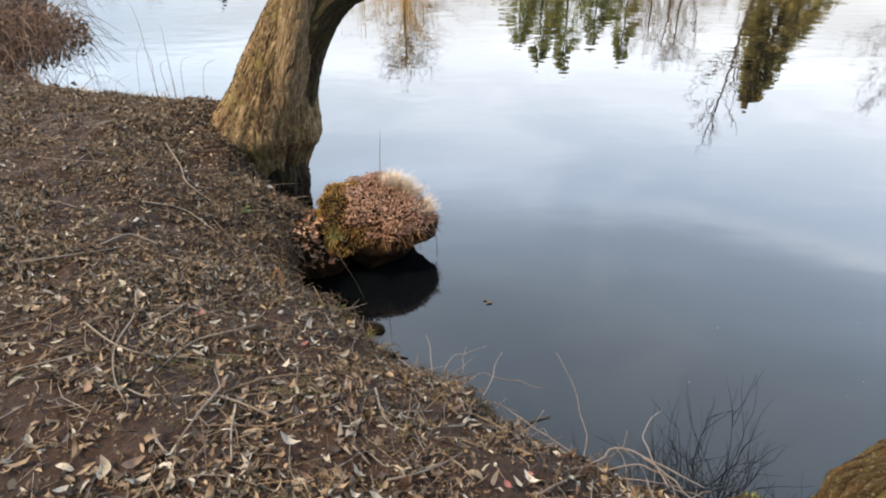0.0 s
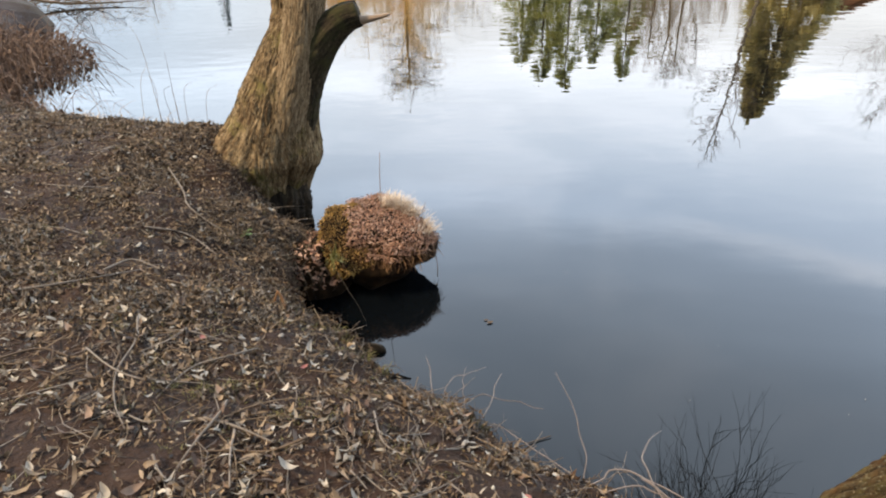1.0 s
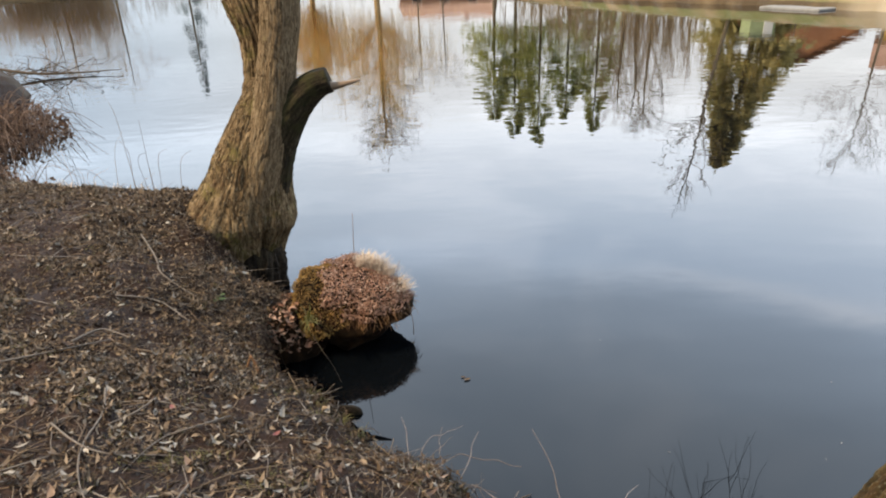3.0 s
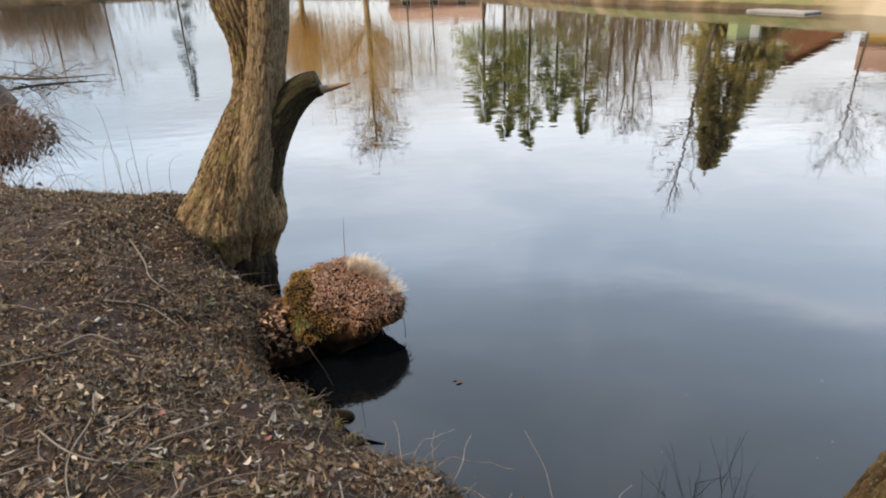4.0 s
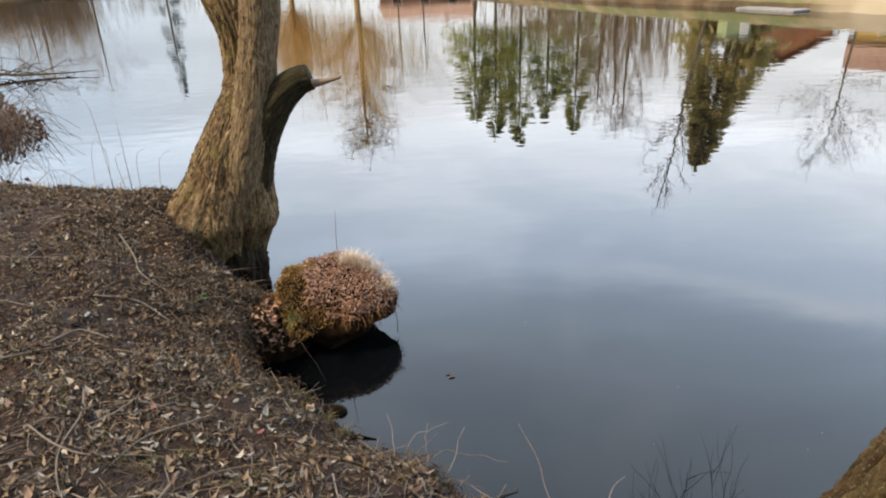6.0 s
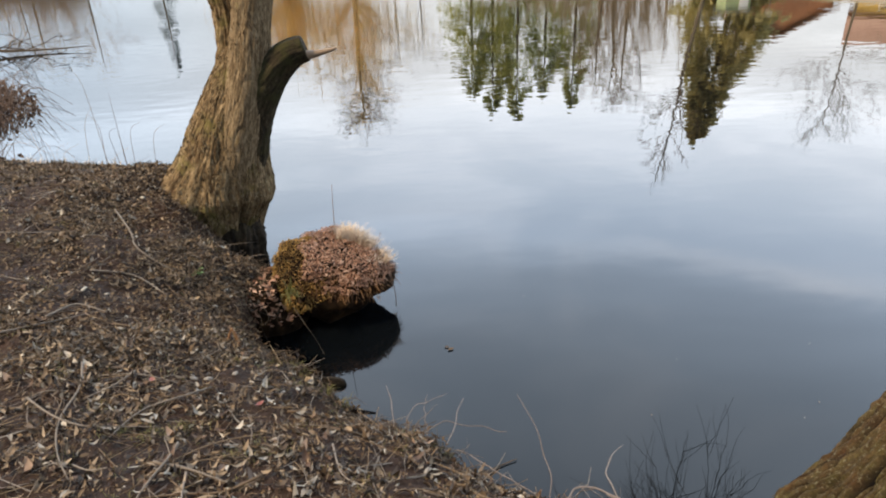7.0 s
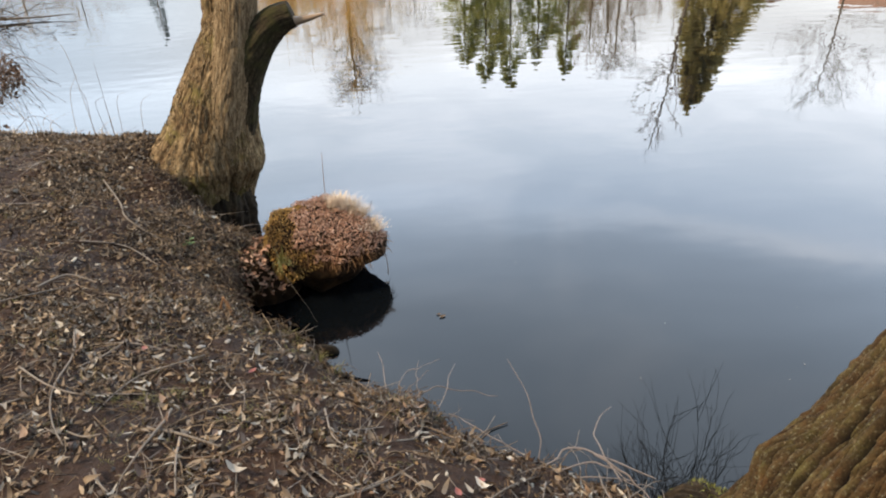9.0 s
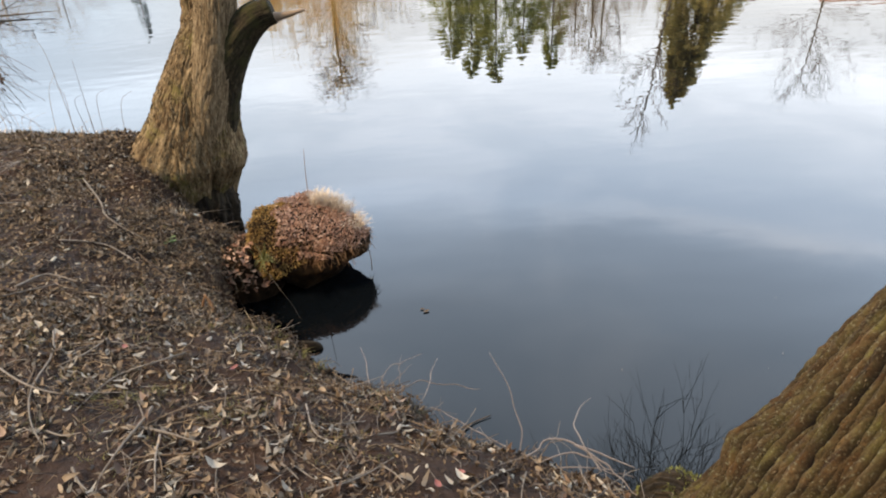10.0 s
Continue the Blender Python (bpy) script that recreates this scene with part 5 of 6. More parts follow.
# ---- twigs that hang over the water at the near edge ----
NEAR_TWIGS = (
    ([(-0.08, 2.55, 0.27), (-0.10, 2.70, 0.34), (-0.125, 2.80, 0.40)], 0.005),
    ([(-0.07, 2.55, 0.24), (0.0, 2.70, 0.30), (0.09, 2.76, 0.31), (0.2, 2.80, 0.32)], 0.005),
    ([(-0.10, 2.57, 0.24), (0.05, 2.67, 0.28), (0.14, 2.74, 0.30)], 0.004),
    ([(0.12, 2.42, 0.24), (0.21, 2.57, 0.28), (0.28, 2.76, 0.31)], 0.006),
    ([(-0.05, 2.52, 0.25), (0.15, 2.63, 0.27), (0.32, 2.62, 0.24), (0.48, 2.56, 0.24)], 0.006),
    ([(0.08, 2.53, 0.26), (0.07, 2.64, 0.33), (0.09, 2.74, 0.37)], 0.004),
    ([(0.20, 2.46, 0.22), (0.24, 2.55, 0.10), (0.25, 2.58, -0.02)], 0.007),
    ([(0.58, 1.90, 0.42), (0.38, 2.17, 0.38), (0.21, 2.37, 0.33)], 0.007),
    ([(0.55, 1.93, 0.36), (0.60, 2.14, 0.38), (0.58, 2.34, 0.42), (0.53, 2.58, 0.46)], 0.006),
    ([(0.56, 1.90, 0.44), (0.72, 1.97, 0.45), (0.88, 1.88, 0.44), (1.0, 1.80, 0.42)], 0.009),
    ([(0.60, 1.87, 0.43), (0.78, 1.89, 0.44), (0.92, 1.80, 0.42)], 0.008),
    ([(0.86, 1.80, 0.42), (0.80, 1.93, 0.48), (0.81, 2.03, 0.52), (0.91, 2.12, 0.52)], 0.006),
    ([(0.78, 1.92, 0.46), (0.88, 1.82, 0.44), (0.93, 1.74, 0.42), (0.97, 1.66, 0.42)], 0.009),
    ([(0.62, 1.86, 0.42), (0.82, 1.82, 0.42), (0.99, 1.77, 0.40)], 0.006),
)
kink = np.random.default_rng(59)


def kinked(points, size):
    """Adds small bends between the points of a twig."""
    p = smooth_path(points, 9)
    p[1:-1] += kink.normal(0, size, (7, 3)) * (1, 1, 0.6)
    return p


for pts, r in NEAR_TWIGS:
    ob = part("dry_twig", tube(kinked(pts, 0.006), [r * 0.5, r * 0.42, r * 0.24], 22, 6, M_VIOLETTWIG, "dry_twig"))
    tagged(ob, "bleached bent twig sticking out over the water", "twig", group="twigs over the water")
ob = part("sunken_twig", tube([(0.28, 2.44, 0.06), (0.42, 2.55, 0.012), (0.54, 2.60, 0.01)], [0.006, 0.005, 0.003], 8, 5, M_ROOT, "sunken_twig"))
tagged(ob, "dark wet twig lying on the water", "twig")


# ---- the far bank ----
def far_z(x, y):
    return float(ground_z([x], [y])[0])


def needle_crown(h, w, base, rng, count, lean=0.0, taper=1.0):
    """Drooping sprays of needles on whorled branches, ragged outline with gaps."""
    s = Soup()
    nb = max(16, int(count / 40))
    for b in range(nb):
        t = (b + rng.uniform(0, 1)) / nb
        z = base + (h - base) * t
        reach = w * (1 - t ** taper) * rng.uniform(0.55, 1.15) + 0.12
        a = rng.uniform(0, 6.28)
        for k in range(40):
            u = rng.uniform(0.12, 1) ** 0.7
            r = reach * u
            aa = a + rng.normal(0, 0.22)
            p = np.array([math.cos(aa) * r + lean * z, math.sin(aa) * r, z - 0.28 * r + rng.normal(0, 0.10)])
            d = np.array([math.cos(aa), math.sin(aa), -0.5]) * rng.uniform(0.2, 0.5) + rng.normal(0, 0.12, 3)
            q = np.cross(d, rng.normal(0, 1, 3))
            q = q / (np.linalg.norm(q) + 1e-9) * rng.uniform(0.06, 0.15)
            s.add([p - q, p + q, p + d + q * 0.3, p + d - q * 0.3], [(0, 1, 2, 3)])
    return s


def conifer(x, y, top, w, base, seed, count=2600, mat=None, lean=0.0, taper=1.0, label="tall green conifer on the far bank"):
    rng = np.random.default_rng(seed)
    z = far_z(x, y)
    ob = empty("conifer", (x, y, z), label=label, category="tree", group="conifers on the far bank")
    h = top - z
    part("trunk", tube([(0, 0, -0.2), (lean * h * 0.5, 0, h * 0.5), (lean * h, 0, h * 0.97)], [0.2, 0.13, 0.02], 12, 8, M_FARBARK, "trunk", ridged(seed, 0.06, 0.05)), ob)
    part("crown", needle_crown(h, w, base, rng, count, lean, taper).mesh("crown", mat or M_NEEDLE, smooth=False), ob)
    return ob


conifer(8.6, 77, 15.4, 3.8, 4.0, 101, 3800, taper=2.6)
conifer(10.9, 76, 17.4, 3.6, 4.2, 102, 3800, taper=2.2)
conifer(13.6, 75, 18.0, 3.7, 4.4, 103, 3800, taper=2.2)
conifer(16.8, 75, 15.2, 3.3, 3.4, 104, 3600, taper=2.0)
conifer(20.2, 75, 16.8, 3.4, 1.2, 105, 4800, taper=1.6)
conifer(20.0, 39, 10.2, 3.6, 0.3, 106, 7000, M_NEEDLE_DRY, -0.13, 1.0, "broad brownish spruce by the water")
conifer(-37.5, 114, 17.0, 2.6, 0.8, 107, 2000, M_NEEDLE_DARK, label="slim dark conifer on the far bank")


def bare_tree(x, y, h, seed, lean=(0, 0), mat=None, kids=5, depth=3, radius=0.16, spread=0.5, label="leafless tree on the far bank", fork=0.35, limbs=9, bushy=1.0):
    rng = np.random.default_rng(seed)
    z = far_z(x, y)
    ob = empty("bare_tree", (x, y, z), label=label, category="tree", group="bare trees")
    tp = [(0, 0, -0.2), (lean[0] * 0.4, lean[1] * 0.4, h * 0.3), (lean[0] * 0.8 + rng.normal(0, 0.15), lean[1] * 0.8, h * 0.62), (lean[0], lean[1], h * 0.88)]
    part("trunk", tube(tp, [radius, radius * 0.75, radius * 0.4, radius * 0.12], 16, 7, M_FARBARK, "trunk"), ob)
    s = Soup()
    path = smooth_path(tp, 40)
    for k in range(limbs):
        i = int(rng.uniform(fork * 40, 39))
        a = rng.uniform(0, 6.28)
        rest = 1 - i / 40
        sprays(s, path[i], (math.cos(a) * 0.7, math.sin(a) * 0.7, rng.uniform(0.3, 1.1)), h * (0.10 + 0.24 * rest) * bushy, radius * 0.34 * (0.4 + rest), depth, rng, -0.02, spread, kids)
    part("branches", s.mesh("branches", mat or M_BARE), ob)
    return ob


bare_tree(17.5, 37.5, 12.6, 201, lean=(-1.7, 0.0), radius=0.13, depth=2, kids=4, spread=0.35, limbs=18, bushy=0.6, label="tall bare tree leaning towards the water")
bare_tree(17.0, 52, 10.0, 202, radius=0.2, mat=M_TAN, depth=3, kids=4)
bare_tree(19.5, 56, 11.5, 203, radius=0.2, depth=3, kids=4)
bare_tree(15.0, 49, 8.5, 212, mat=M_TAN, radius=0.16, depth=3, kids=4)
bare_tree(27.0, 38, 9.5, 204, lean=(-0.6, 0), radius=0.09, depth=3, kids=4, limbs=20, label="bare tree with drooping branches by the garden")
bare_tree(3.0, 82, 11.5, 206, radius=0.1, depth=3, kids=4)
bare_tree(0.0, 86, 12.5, 207, radius=0.11, depth=3, kids=4)
bare_tree(-59.0, 112, 15.0, 208, radius=0.16, depth=3, kids=4, mat=M_BROWNTWIG)
bare_tree(-48.0, 111, 16.0, 209, radius=0.2, depth=3, kids=4, mat=M_BROWNTWIG)
bare_tree(-55.0, 108, 15.0, 210, radius=0.2, depth=3, kids=4, mat=M_BROWNTWIG)
bare_tree(-63.0, 94, 12.0, 211, radius=0.16, depth=3, kids=4)


def weeping_willow(x, y, h, seed, reach=7.5, drape=9.0):
    """Golden weeping willow: fan of rising limbs and long hanging strands."""
    rng = np.random.default_rng(seed)
    z = far_z(x, y)
    ob = empty("weeping_willow", (x, y, z), label="golden weeping willow with long bare strands on the far bank", category="tree")
    part("trunk", tube([(0, 0, -0.3), (0.1, 0, h * 0.3), (-0.1, 0, h * 0.6), (0.0, 0, h * 0.95)], [0.38, 0.3, 0.2, 0.04], 20, 9, material("willow_trunk_far", [(0.36, 0.25, 0.11), (0.48, 0.34, 0.16), (0.58, 0.43, 0.23)], 4, rough=0.9), "trunk", ridged(seed, 0.06, 0.05)), ob)
    s, g = Soup(), Soup()
    for k in range(115):
        zz = h * (0.08 + 0.82 * rng.uniform() ** 1.4)
        a = rng.uniform(0, 6.28)
        rest = 1 - zz / h
        out = rest * reach * rng.uniform(0.5, 1.1) + 0.6
        end = np.array([math.cos(a) * out, math.sin(a) * out, min(h, zz + out * rng.uniform(0.35, 0.8))])
        pts = smooth_path([(0, 0, zz), (end[0] * 0.45, end[1] * 0.45, zz + (end[2] - zz) * 0.7), end], 10)
        s.add(*tube_arrays(pts, np.linspace(0.08, 0.015, 10), 4, cap=False))
        for q in range(13 if end[2] < drape else 9):
            p = pts[int(rng.integers(3, 10))] + rng.normal(0, 0.3, 3)
            L = rng.uniform(0.35, 0.85) * max(1.5, p[2]) if end[2] < drape else rng.uniform(0.6, 1.8)
            sw = rng.normal(0, 0.25, 2)
            e = p + np.array([sw[0], sw[1], -L])
            m = (p + e) / 2 + np.array([sw[0], sw[1], 0.1])
            g.add(*tube_arrays(np.array([p, m, e]), [0.015, 0.013, 0.007], 3, cap=False))
    part("limbs", s.mesh("limbs", M_GOLD), ob)
    t = Soup()
    for k in range(46 if h > 15 else 0):
        a, z0 = rng.uniform(0, 6.28), h * rng.uniform(0.5, 0.9)
        sprays(t, (0, 0, z0), (math.cos(a), math.sin(a), rng.uniform(0.15, 1.0)), rng.uniform(3.4, 6.2) * (1.35 - z0 / h), 0.045, 2, rng, 0.01, 0.4, 4)
    if h > 15:
        part("bare_crown", t.mesh("bare_crown", M_BARE), ob, "thin grey-brown leafless twigs")
    tagged(part("strands", g.mesh("strands", M_GOLD), ob), kind="stuff")
    return ob


weeping_willow(-4.9, 82, 19.6, 301, 12.0, 13.5)
weeping_willow(-13.5, 88, 12.5, 302, 10.0, 12.0)


def thicket(name, label, places, mat, seed, count, hmin, hmax):
    """Uncountable upright bare stems of a hedge or wood's edge."""
    rng = np.random.default_rng(seed)
    s = Soup()
    pl = np.asarray(places, float)
    t = rng.uniform(0, len(pl) - 1.001, count)
    i = t.astype(int)
    xy = pl[i] + (pl[i + 1] - pl[i]) * (t - i)[:, None] + rng.normal(0, 1.1, (count, 2))
    xy = xy[shore_distance(xy[:, 0], xy[:, 1])[0] > 0.2]
    c = len(xy)
    h = rng.uniform(hmin, hmax, c) * (0.75 + 0.35 * vnoise(xy[:, 0] * 0.25, xy[:, 1] * 0.25, seed=seed))
    l = rng.normal(0, 0.16, (c, 2)) * h[:, None]
    p0 = np.c_[xy, np.full(c, 0.45)]
    p1, p2 = p0 + np.c_[l * 0.4, h * 0.55], p0 + np.c_[l, h]
    one = np.ones(c)
    sticks(s, [p0, p1, p2], [one * 0.03, one * 0.02, one * 0.006])
    for q in range(5):
        b = p0 + (p2 - p0) * rng.uniform(0.25, 0.95, c)[:, None]
        e = b + rng.normal(0, 0.3, (c, 3)) * h[:, None] * 0.35 + np.c_[0 * h, 0 * h, h * 0.16]
        sticks(s, [b, e], [one * 0.014, one * 0.004])
    ob = tagged(new(name, s.mesh(name, mat)), label, "hedge", kind="stuff")
    return ob


thicket("russet_thicket", "russet leafless shrubs along the pond's far corner", [(-67, 84), (-60, 103), (-54, 105), (-47, 107)], M_BROWNTWIG, 401, 1700, 4.0, 12.0)
thicket("bank_hedge", "brown leafless shrubs behind the far bank", [(9, 62), (13, 54), (16, 47), (17.5, 43)], M_TAN, 402, 480, 2.5, 7.0)
thicket("far_wood", "grey-brown bare wood in the distance", [(-75, 80), (-60, 118), (0, 112), (30, 100), (45, 70), (60, 40)], M_BARE, 403, 1700, 2.5, 5.5)
thicket("left_bank_shrubs", "bare shrubs on the near side bank", [(-13, 16.5), (-20, 27), (-37, 50), (-60, 76)], M_BARE, 404, 900, 1.2, 3.0)
# never in view: added to hold back sky light from behind the camera
thicket("wood_behind", "unseen bare wood added behind the camera to block sky light", [(-50, 20), (-24, -12), (0, -18), (24, -24), (60, -20)], M_BARE, 405, 2600, 6.0, 12.0)


# dead branches lying in the water off the side bank
snag = empty("fallen_branch", (-10.1, 19.0, 0.03), label="dark dead branch lying half in the water", category="branch")
rng = np.random.default_rng(23)
s = Soup()
for k in range(15):
    sprays(s, (rng.uniform(-1.9, 0.9), rng.normal(0, 0.15), 0.04), (0.8 * rng.choice([-1, 1]), 0.2 + rng.normal(0, 0.3), 0.12 + abs(rng.normal(0, 0.12))), rng.uniform(0.5, 1.2), 0.016, 2, rng, 0.02, 0.35, 3)
tagged(part("twig_tangle", s.mesh("twig_tangle", M_ROOT), snag), kind="stuff")
part("bough", tube([(-2.4, -0.1, 0.4), (-0.8, -0.1, 0.10), (0.5, 0.1, 0.04), (1.6, 0.2, 0.07)], [0.045, 0.038, 0.024, 0.008], 14, 7, M_ROOT, "bough"), snag)
pale = empty("pale_shrub", (-11.6, 19.6, far_z(-11.6, 19.6)), label="pale grey twiggy shrub leaning over the water", category="bush")
s = Soup()
for k in range(44):
    sprays(s, rng.normal(0, 0.5, 3) * (1, 1, 0.1), (rng.normal(0.5, 0.5), rng.normal(0, 0.4), rng.uniform(0.2, 1.0)), rng.uniform(0.7, 1.3), 0.014, 2, rng, 0.05, 0.45, 3)
tagged(part("twig_mass", s.mesh("twig_mass", M_STALK), pale), kind="stuff")


def gable_house(name, at, turn, w, d, wall_h, roof_h, wall_mat, roof_mat, label, windows):
    ob = empty(name, at, label=label, category="house")
    ob.rotation_euler = (0, 0, radians(turn))
    bm = bmesh.new()
    v = [bm.verts.new(p) for p in ((-w / 2, -d / 2, -0.3), (w / 2, -d / 2, -0.3), (w / 2, d / 2, -0.3), (-w / 2, d / 2, -0.3),
                                   (-w / 2, -d / 2, wall_h), (w / 2, -d / 2, wall_h), (w / 2, d / 2, wall_h), (-w / 2, d / 2, wall_h),
                                   (-w / 2, 0, wall_h + roof_h), (w / 2, 0, wall_h + roof_h))]
    for q in ((0, 1, 5, 4), (2, 3, 7, 6), (1, 2, 6, 9, 5), (3, 0, 4, 8, 7), (3, 2, 1, 0)):
        bm.faces.new([v[k] for k in q])
    me = bpy.data.meshes.new("wall")
    bm.to_mesh(me)
    bm.free()
    me.materials.append(wall_mat)
    wall = part("wall", me, ob)
    slope = math.hypot(d / 2, roof_h)
    for sgn in (-1, 1):
        rm = box_mesh("roof", w + 0.6, slope + 0.45, 0.14, roof_mat, 0.02)
        ang = math.atan2(roof_h, d / 2)
        part("roof", rm, ob, "", Matrix.Translation((0, sgn * (d / 4 + 0.12), wall_h + roof_h / 2 - 0.03)) @ Matrix.Rotation(-sgn * ang, 4, "X"))
    for x, z, ww, hh in windows:
        win = part("window", box_mesh("window", ww + 0.14, 0.09, hh + 0.14, M_WHITE, 0.01, -0.07), ob, "", Matrix.Translation((x, -d / 2 - 0.03, z)))
        part("pane", box_mesh("pane", ww, 0.03, hh, M_GLASS, 0), win, "", Matrix.Translation((0, -0.05, 0)))
    part("chimney", box_mesh("chimney", 0.6, 0.6, 1.3, wall_mat, 0.03), ob, "", Matrix.Translation((w * 0.2, 0.3, wall_h + roof_h - 0.7)))
    return ob


gable_house("brick_house", (25.6, 47, 0.7), 78, 10, 6.5, 1.9, 1.7, M_BRICK, M_ROOF, "low orange brick house with a red tiled roof", [(-3, 0.5, 1.1, 1.1), (0, 0.5, 1.1, 1.1), (3, 0.5, 1.1, 1.1)])
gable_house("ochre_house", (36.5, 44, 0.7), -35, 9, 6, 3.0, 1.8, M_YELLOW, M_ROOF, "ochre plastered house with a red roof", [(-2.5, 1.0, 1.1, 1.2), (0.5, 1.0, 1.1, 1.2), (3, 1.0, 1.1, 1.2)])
gable_house("brick_cottage", (4.5, 100, 0.7), -12, 13, 7, 2.2, 2.0, M_DULLBRICK, M_DULLBRICK, "distant brick cottage behind the conifers", [(-4, 1.0, 1.2, 1.0), (0, 1.0, 1.2, 1.0), (4, 1.0, 1.2, 1.0)])
shed = empty("garden_shed", (18.6, 36.4, far_z(18.6, 36.4)), label="small pale green garden shed by the water", category="shed")
part("body", box_mesh("body", 1.4, 1.1, 0.9, M_GREENPAINT, 0.02), shed)
part("roof", box_mesh("roof", 1.55, 1.25, 0.08, M_CONCRETE, 0.02, 0.9), shed)
part("door", box_mesh("door", 0.5, 0.04, 0.75, M_WHITE, 0.01, 0.06), shed, "", Matrix.Translation((0.3, -0.57, 0)))
slab = tagged(new("landing_slab", box_mesh("landing_slab", 3.1, 1.4, 0.3, M_CONCRETE, 0.04)), "grey concrete landing slab on the far bank", "slab")
slab.matrix_basis = pose(17.35, 30.5, -0.2, 0, 0, -67)
lamp = empty("garden_lamp", (20.6, 36.2, far_z(20.6, 36.2)), label="white globe garden lamp on a short post", category="lamp")
part("post", tube([(0, 0, -0.1), (0, 0, 0.5), (0, 0, 1.0)], [0.03, 0.03, 0.03], 4, 8, M_BARE, "post"), lamp)
bm = bmesh.new()
bmesh.ops.create_uvsphere(bm, u_segments=16, v_segments=10, radius=0.18)
gm = bpy.data.meshes.new("globe")
bm.to_mesh(gm)
bm.free()
gm.materials.append(M_WHITE)
part("globe", gm, lamp, "", Matrix.Translation((0, 0, 1.15)))

# ---- things that float ----
rng = np.random.default_rng(29)


def floating(name, x, y, size, mat, label):
    s = Soup().add(*leaf_arrays(rng, (0, 0, 0), (0, 0, 1), size, size * 0.5, rng.uniform(0, 6.28), 0.3, 0.0))
    ob = part(name, s.mesh(name, mat))
    ob.location = (x, y, 0.002)
    tagged(ob, label, "leaf", group="leaves afloat")


floating("floating_leaf", 0.275, 3.645, 0.05, M_ROOT, "curled brown leaf floating on the pond")
floating("floating_leaf", 0.25, 3.675, 0.035, M_ROOT, "curled brown leaf floating on the pond")
floating("floating_leaf", -0.092, 4.14, 0.03, M_ROOT, "curled brown leaf floating on the pond")
for k in range(26):
    x, y = rng.uniform(0.3, 4.5), rng.uniform(2.6, 8.5)
    if x < 0.55 * y - 1.0 + 1.6:
        floating("white_fleck", x + 0.3, y, rng.uniform(0.006, 0.013), M_LEAF_PALE, "tiny white fleck floating on the pond")

# ---- fallen twigs on the mud ----
rng = np.random.default_rng(37)


def on_ground(x, y, lift=0.0):
    return (x, y, float(ground_z([x], [y])[0]) + lift)


TWIGS = (
    ([(-1.58, 2.32), (-1.38, 2.14), (-1.24, 2.08), (-1.10, 2.10), (-0.99, 2.12)], 0.0045), ([(-1.48, 2.60), (-1.39, 2.38), (-1.37, 2.19), (-1.32, 2.04), (-1.24, 1.89), (-1.15, 1.77)], 0.005),
    ([(-1.22, 2.52), (-1.27, 2.41), (-1.35, 2.32)], 0.005), ([(-0.89, 2.50), (-0.98, 2.33), (-1.08, 2.27), (-1.11, 2.14), (-1.12, 1.96)], 0.005),
    ([(-0.90, 1.85), (-0.77, 1.81), (-0.61, 1.72)], 0.0065), ([(-0.87, 2.00), (-0.85, 1.88), (-0.87, 1.72), (-0.90, 1.59)], 0.0065), ([(-0.77, 1.79), (-0.74, 1.65), (-0.69, 1.49)], 0.005),
    ([(-0.99, 1.63), (-0.95, 1.57), (-0.90, 1.52)], 0.005), ([(-0.76, 2.29), (-0.70, 2.19), (-0.63, 2.12)], 0.004), ([(-1.19, 1.87), (-1.12, 1.84), (-1.05, 1.83)], 0.004),
    ([(-0.30, 2.02), (-0.24, 1.79), (-0.15, 1.71)], 0.004), ([(-0.20, 1.43), (-0.12, 1.46), (-0.04, 1.54), (0.04, 1.63)], 0.0045), ([(0.01, 1.56), (0.04, 1.53), (0.07, 1.49)], 0.0035),
    ([(-0.32, 1.57), (-0.29, 1.54), (-0.26, 1.51)], 0.004), ([(0.26, 1.46), (0.37, 1.57), (0.49, 1.75)], 0.005), ([(-0.02, 1.81), (0.05, 1.92), (0.08, 2.02)], 0.004),
    ([(-2.10, 4.60), (-1.89, 4.29), (-1.76, 4.03), (-1.59, 3.94), (-1.39, 3.85)], 0.007), ([(-1.90, 3.66), (-1.68, 3.71), (-1.45, 3.59)], 0.005), ([(-1.85, 3.04), (-1.79, 3.23), (-1.61, 3.17)], 0.007),
    ([(-1.57, 4.89), (-1.52, 4.80), (-1.47, 4.70)], 0.007), ([(-2.11, 2.76), (-1.93, 2.88), (-1.70, 3.12)], 0.007))
for pts, r in TWIGS:
    p = [on_ground(x, y, 0.018 + rng.uniform(0, 0.008)) for x, y in pts]
    tagged(part("fallen_twig", tube(p, [r, r * 0.8, r * 0.45], 18, 6, M_GREYTWIG, "fallen_twig")), "dry grey-brown twig lying on the mud", "twig", group="fallen twigs")
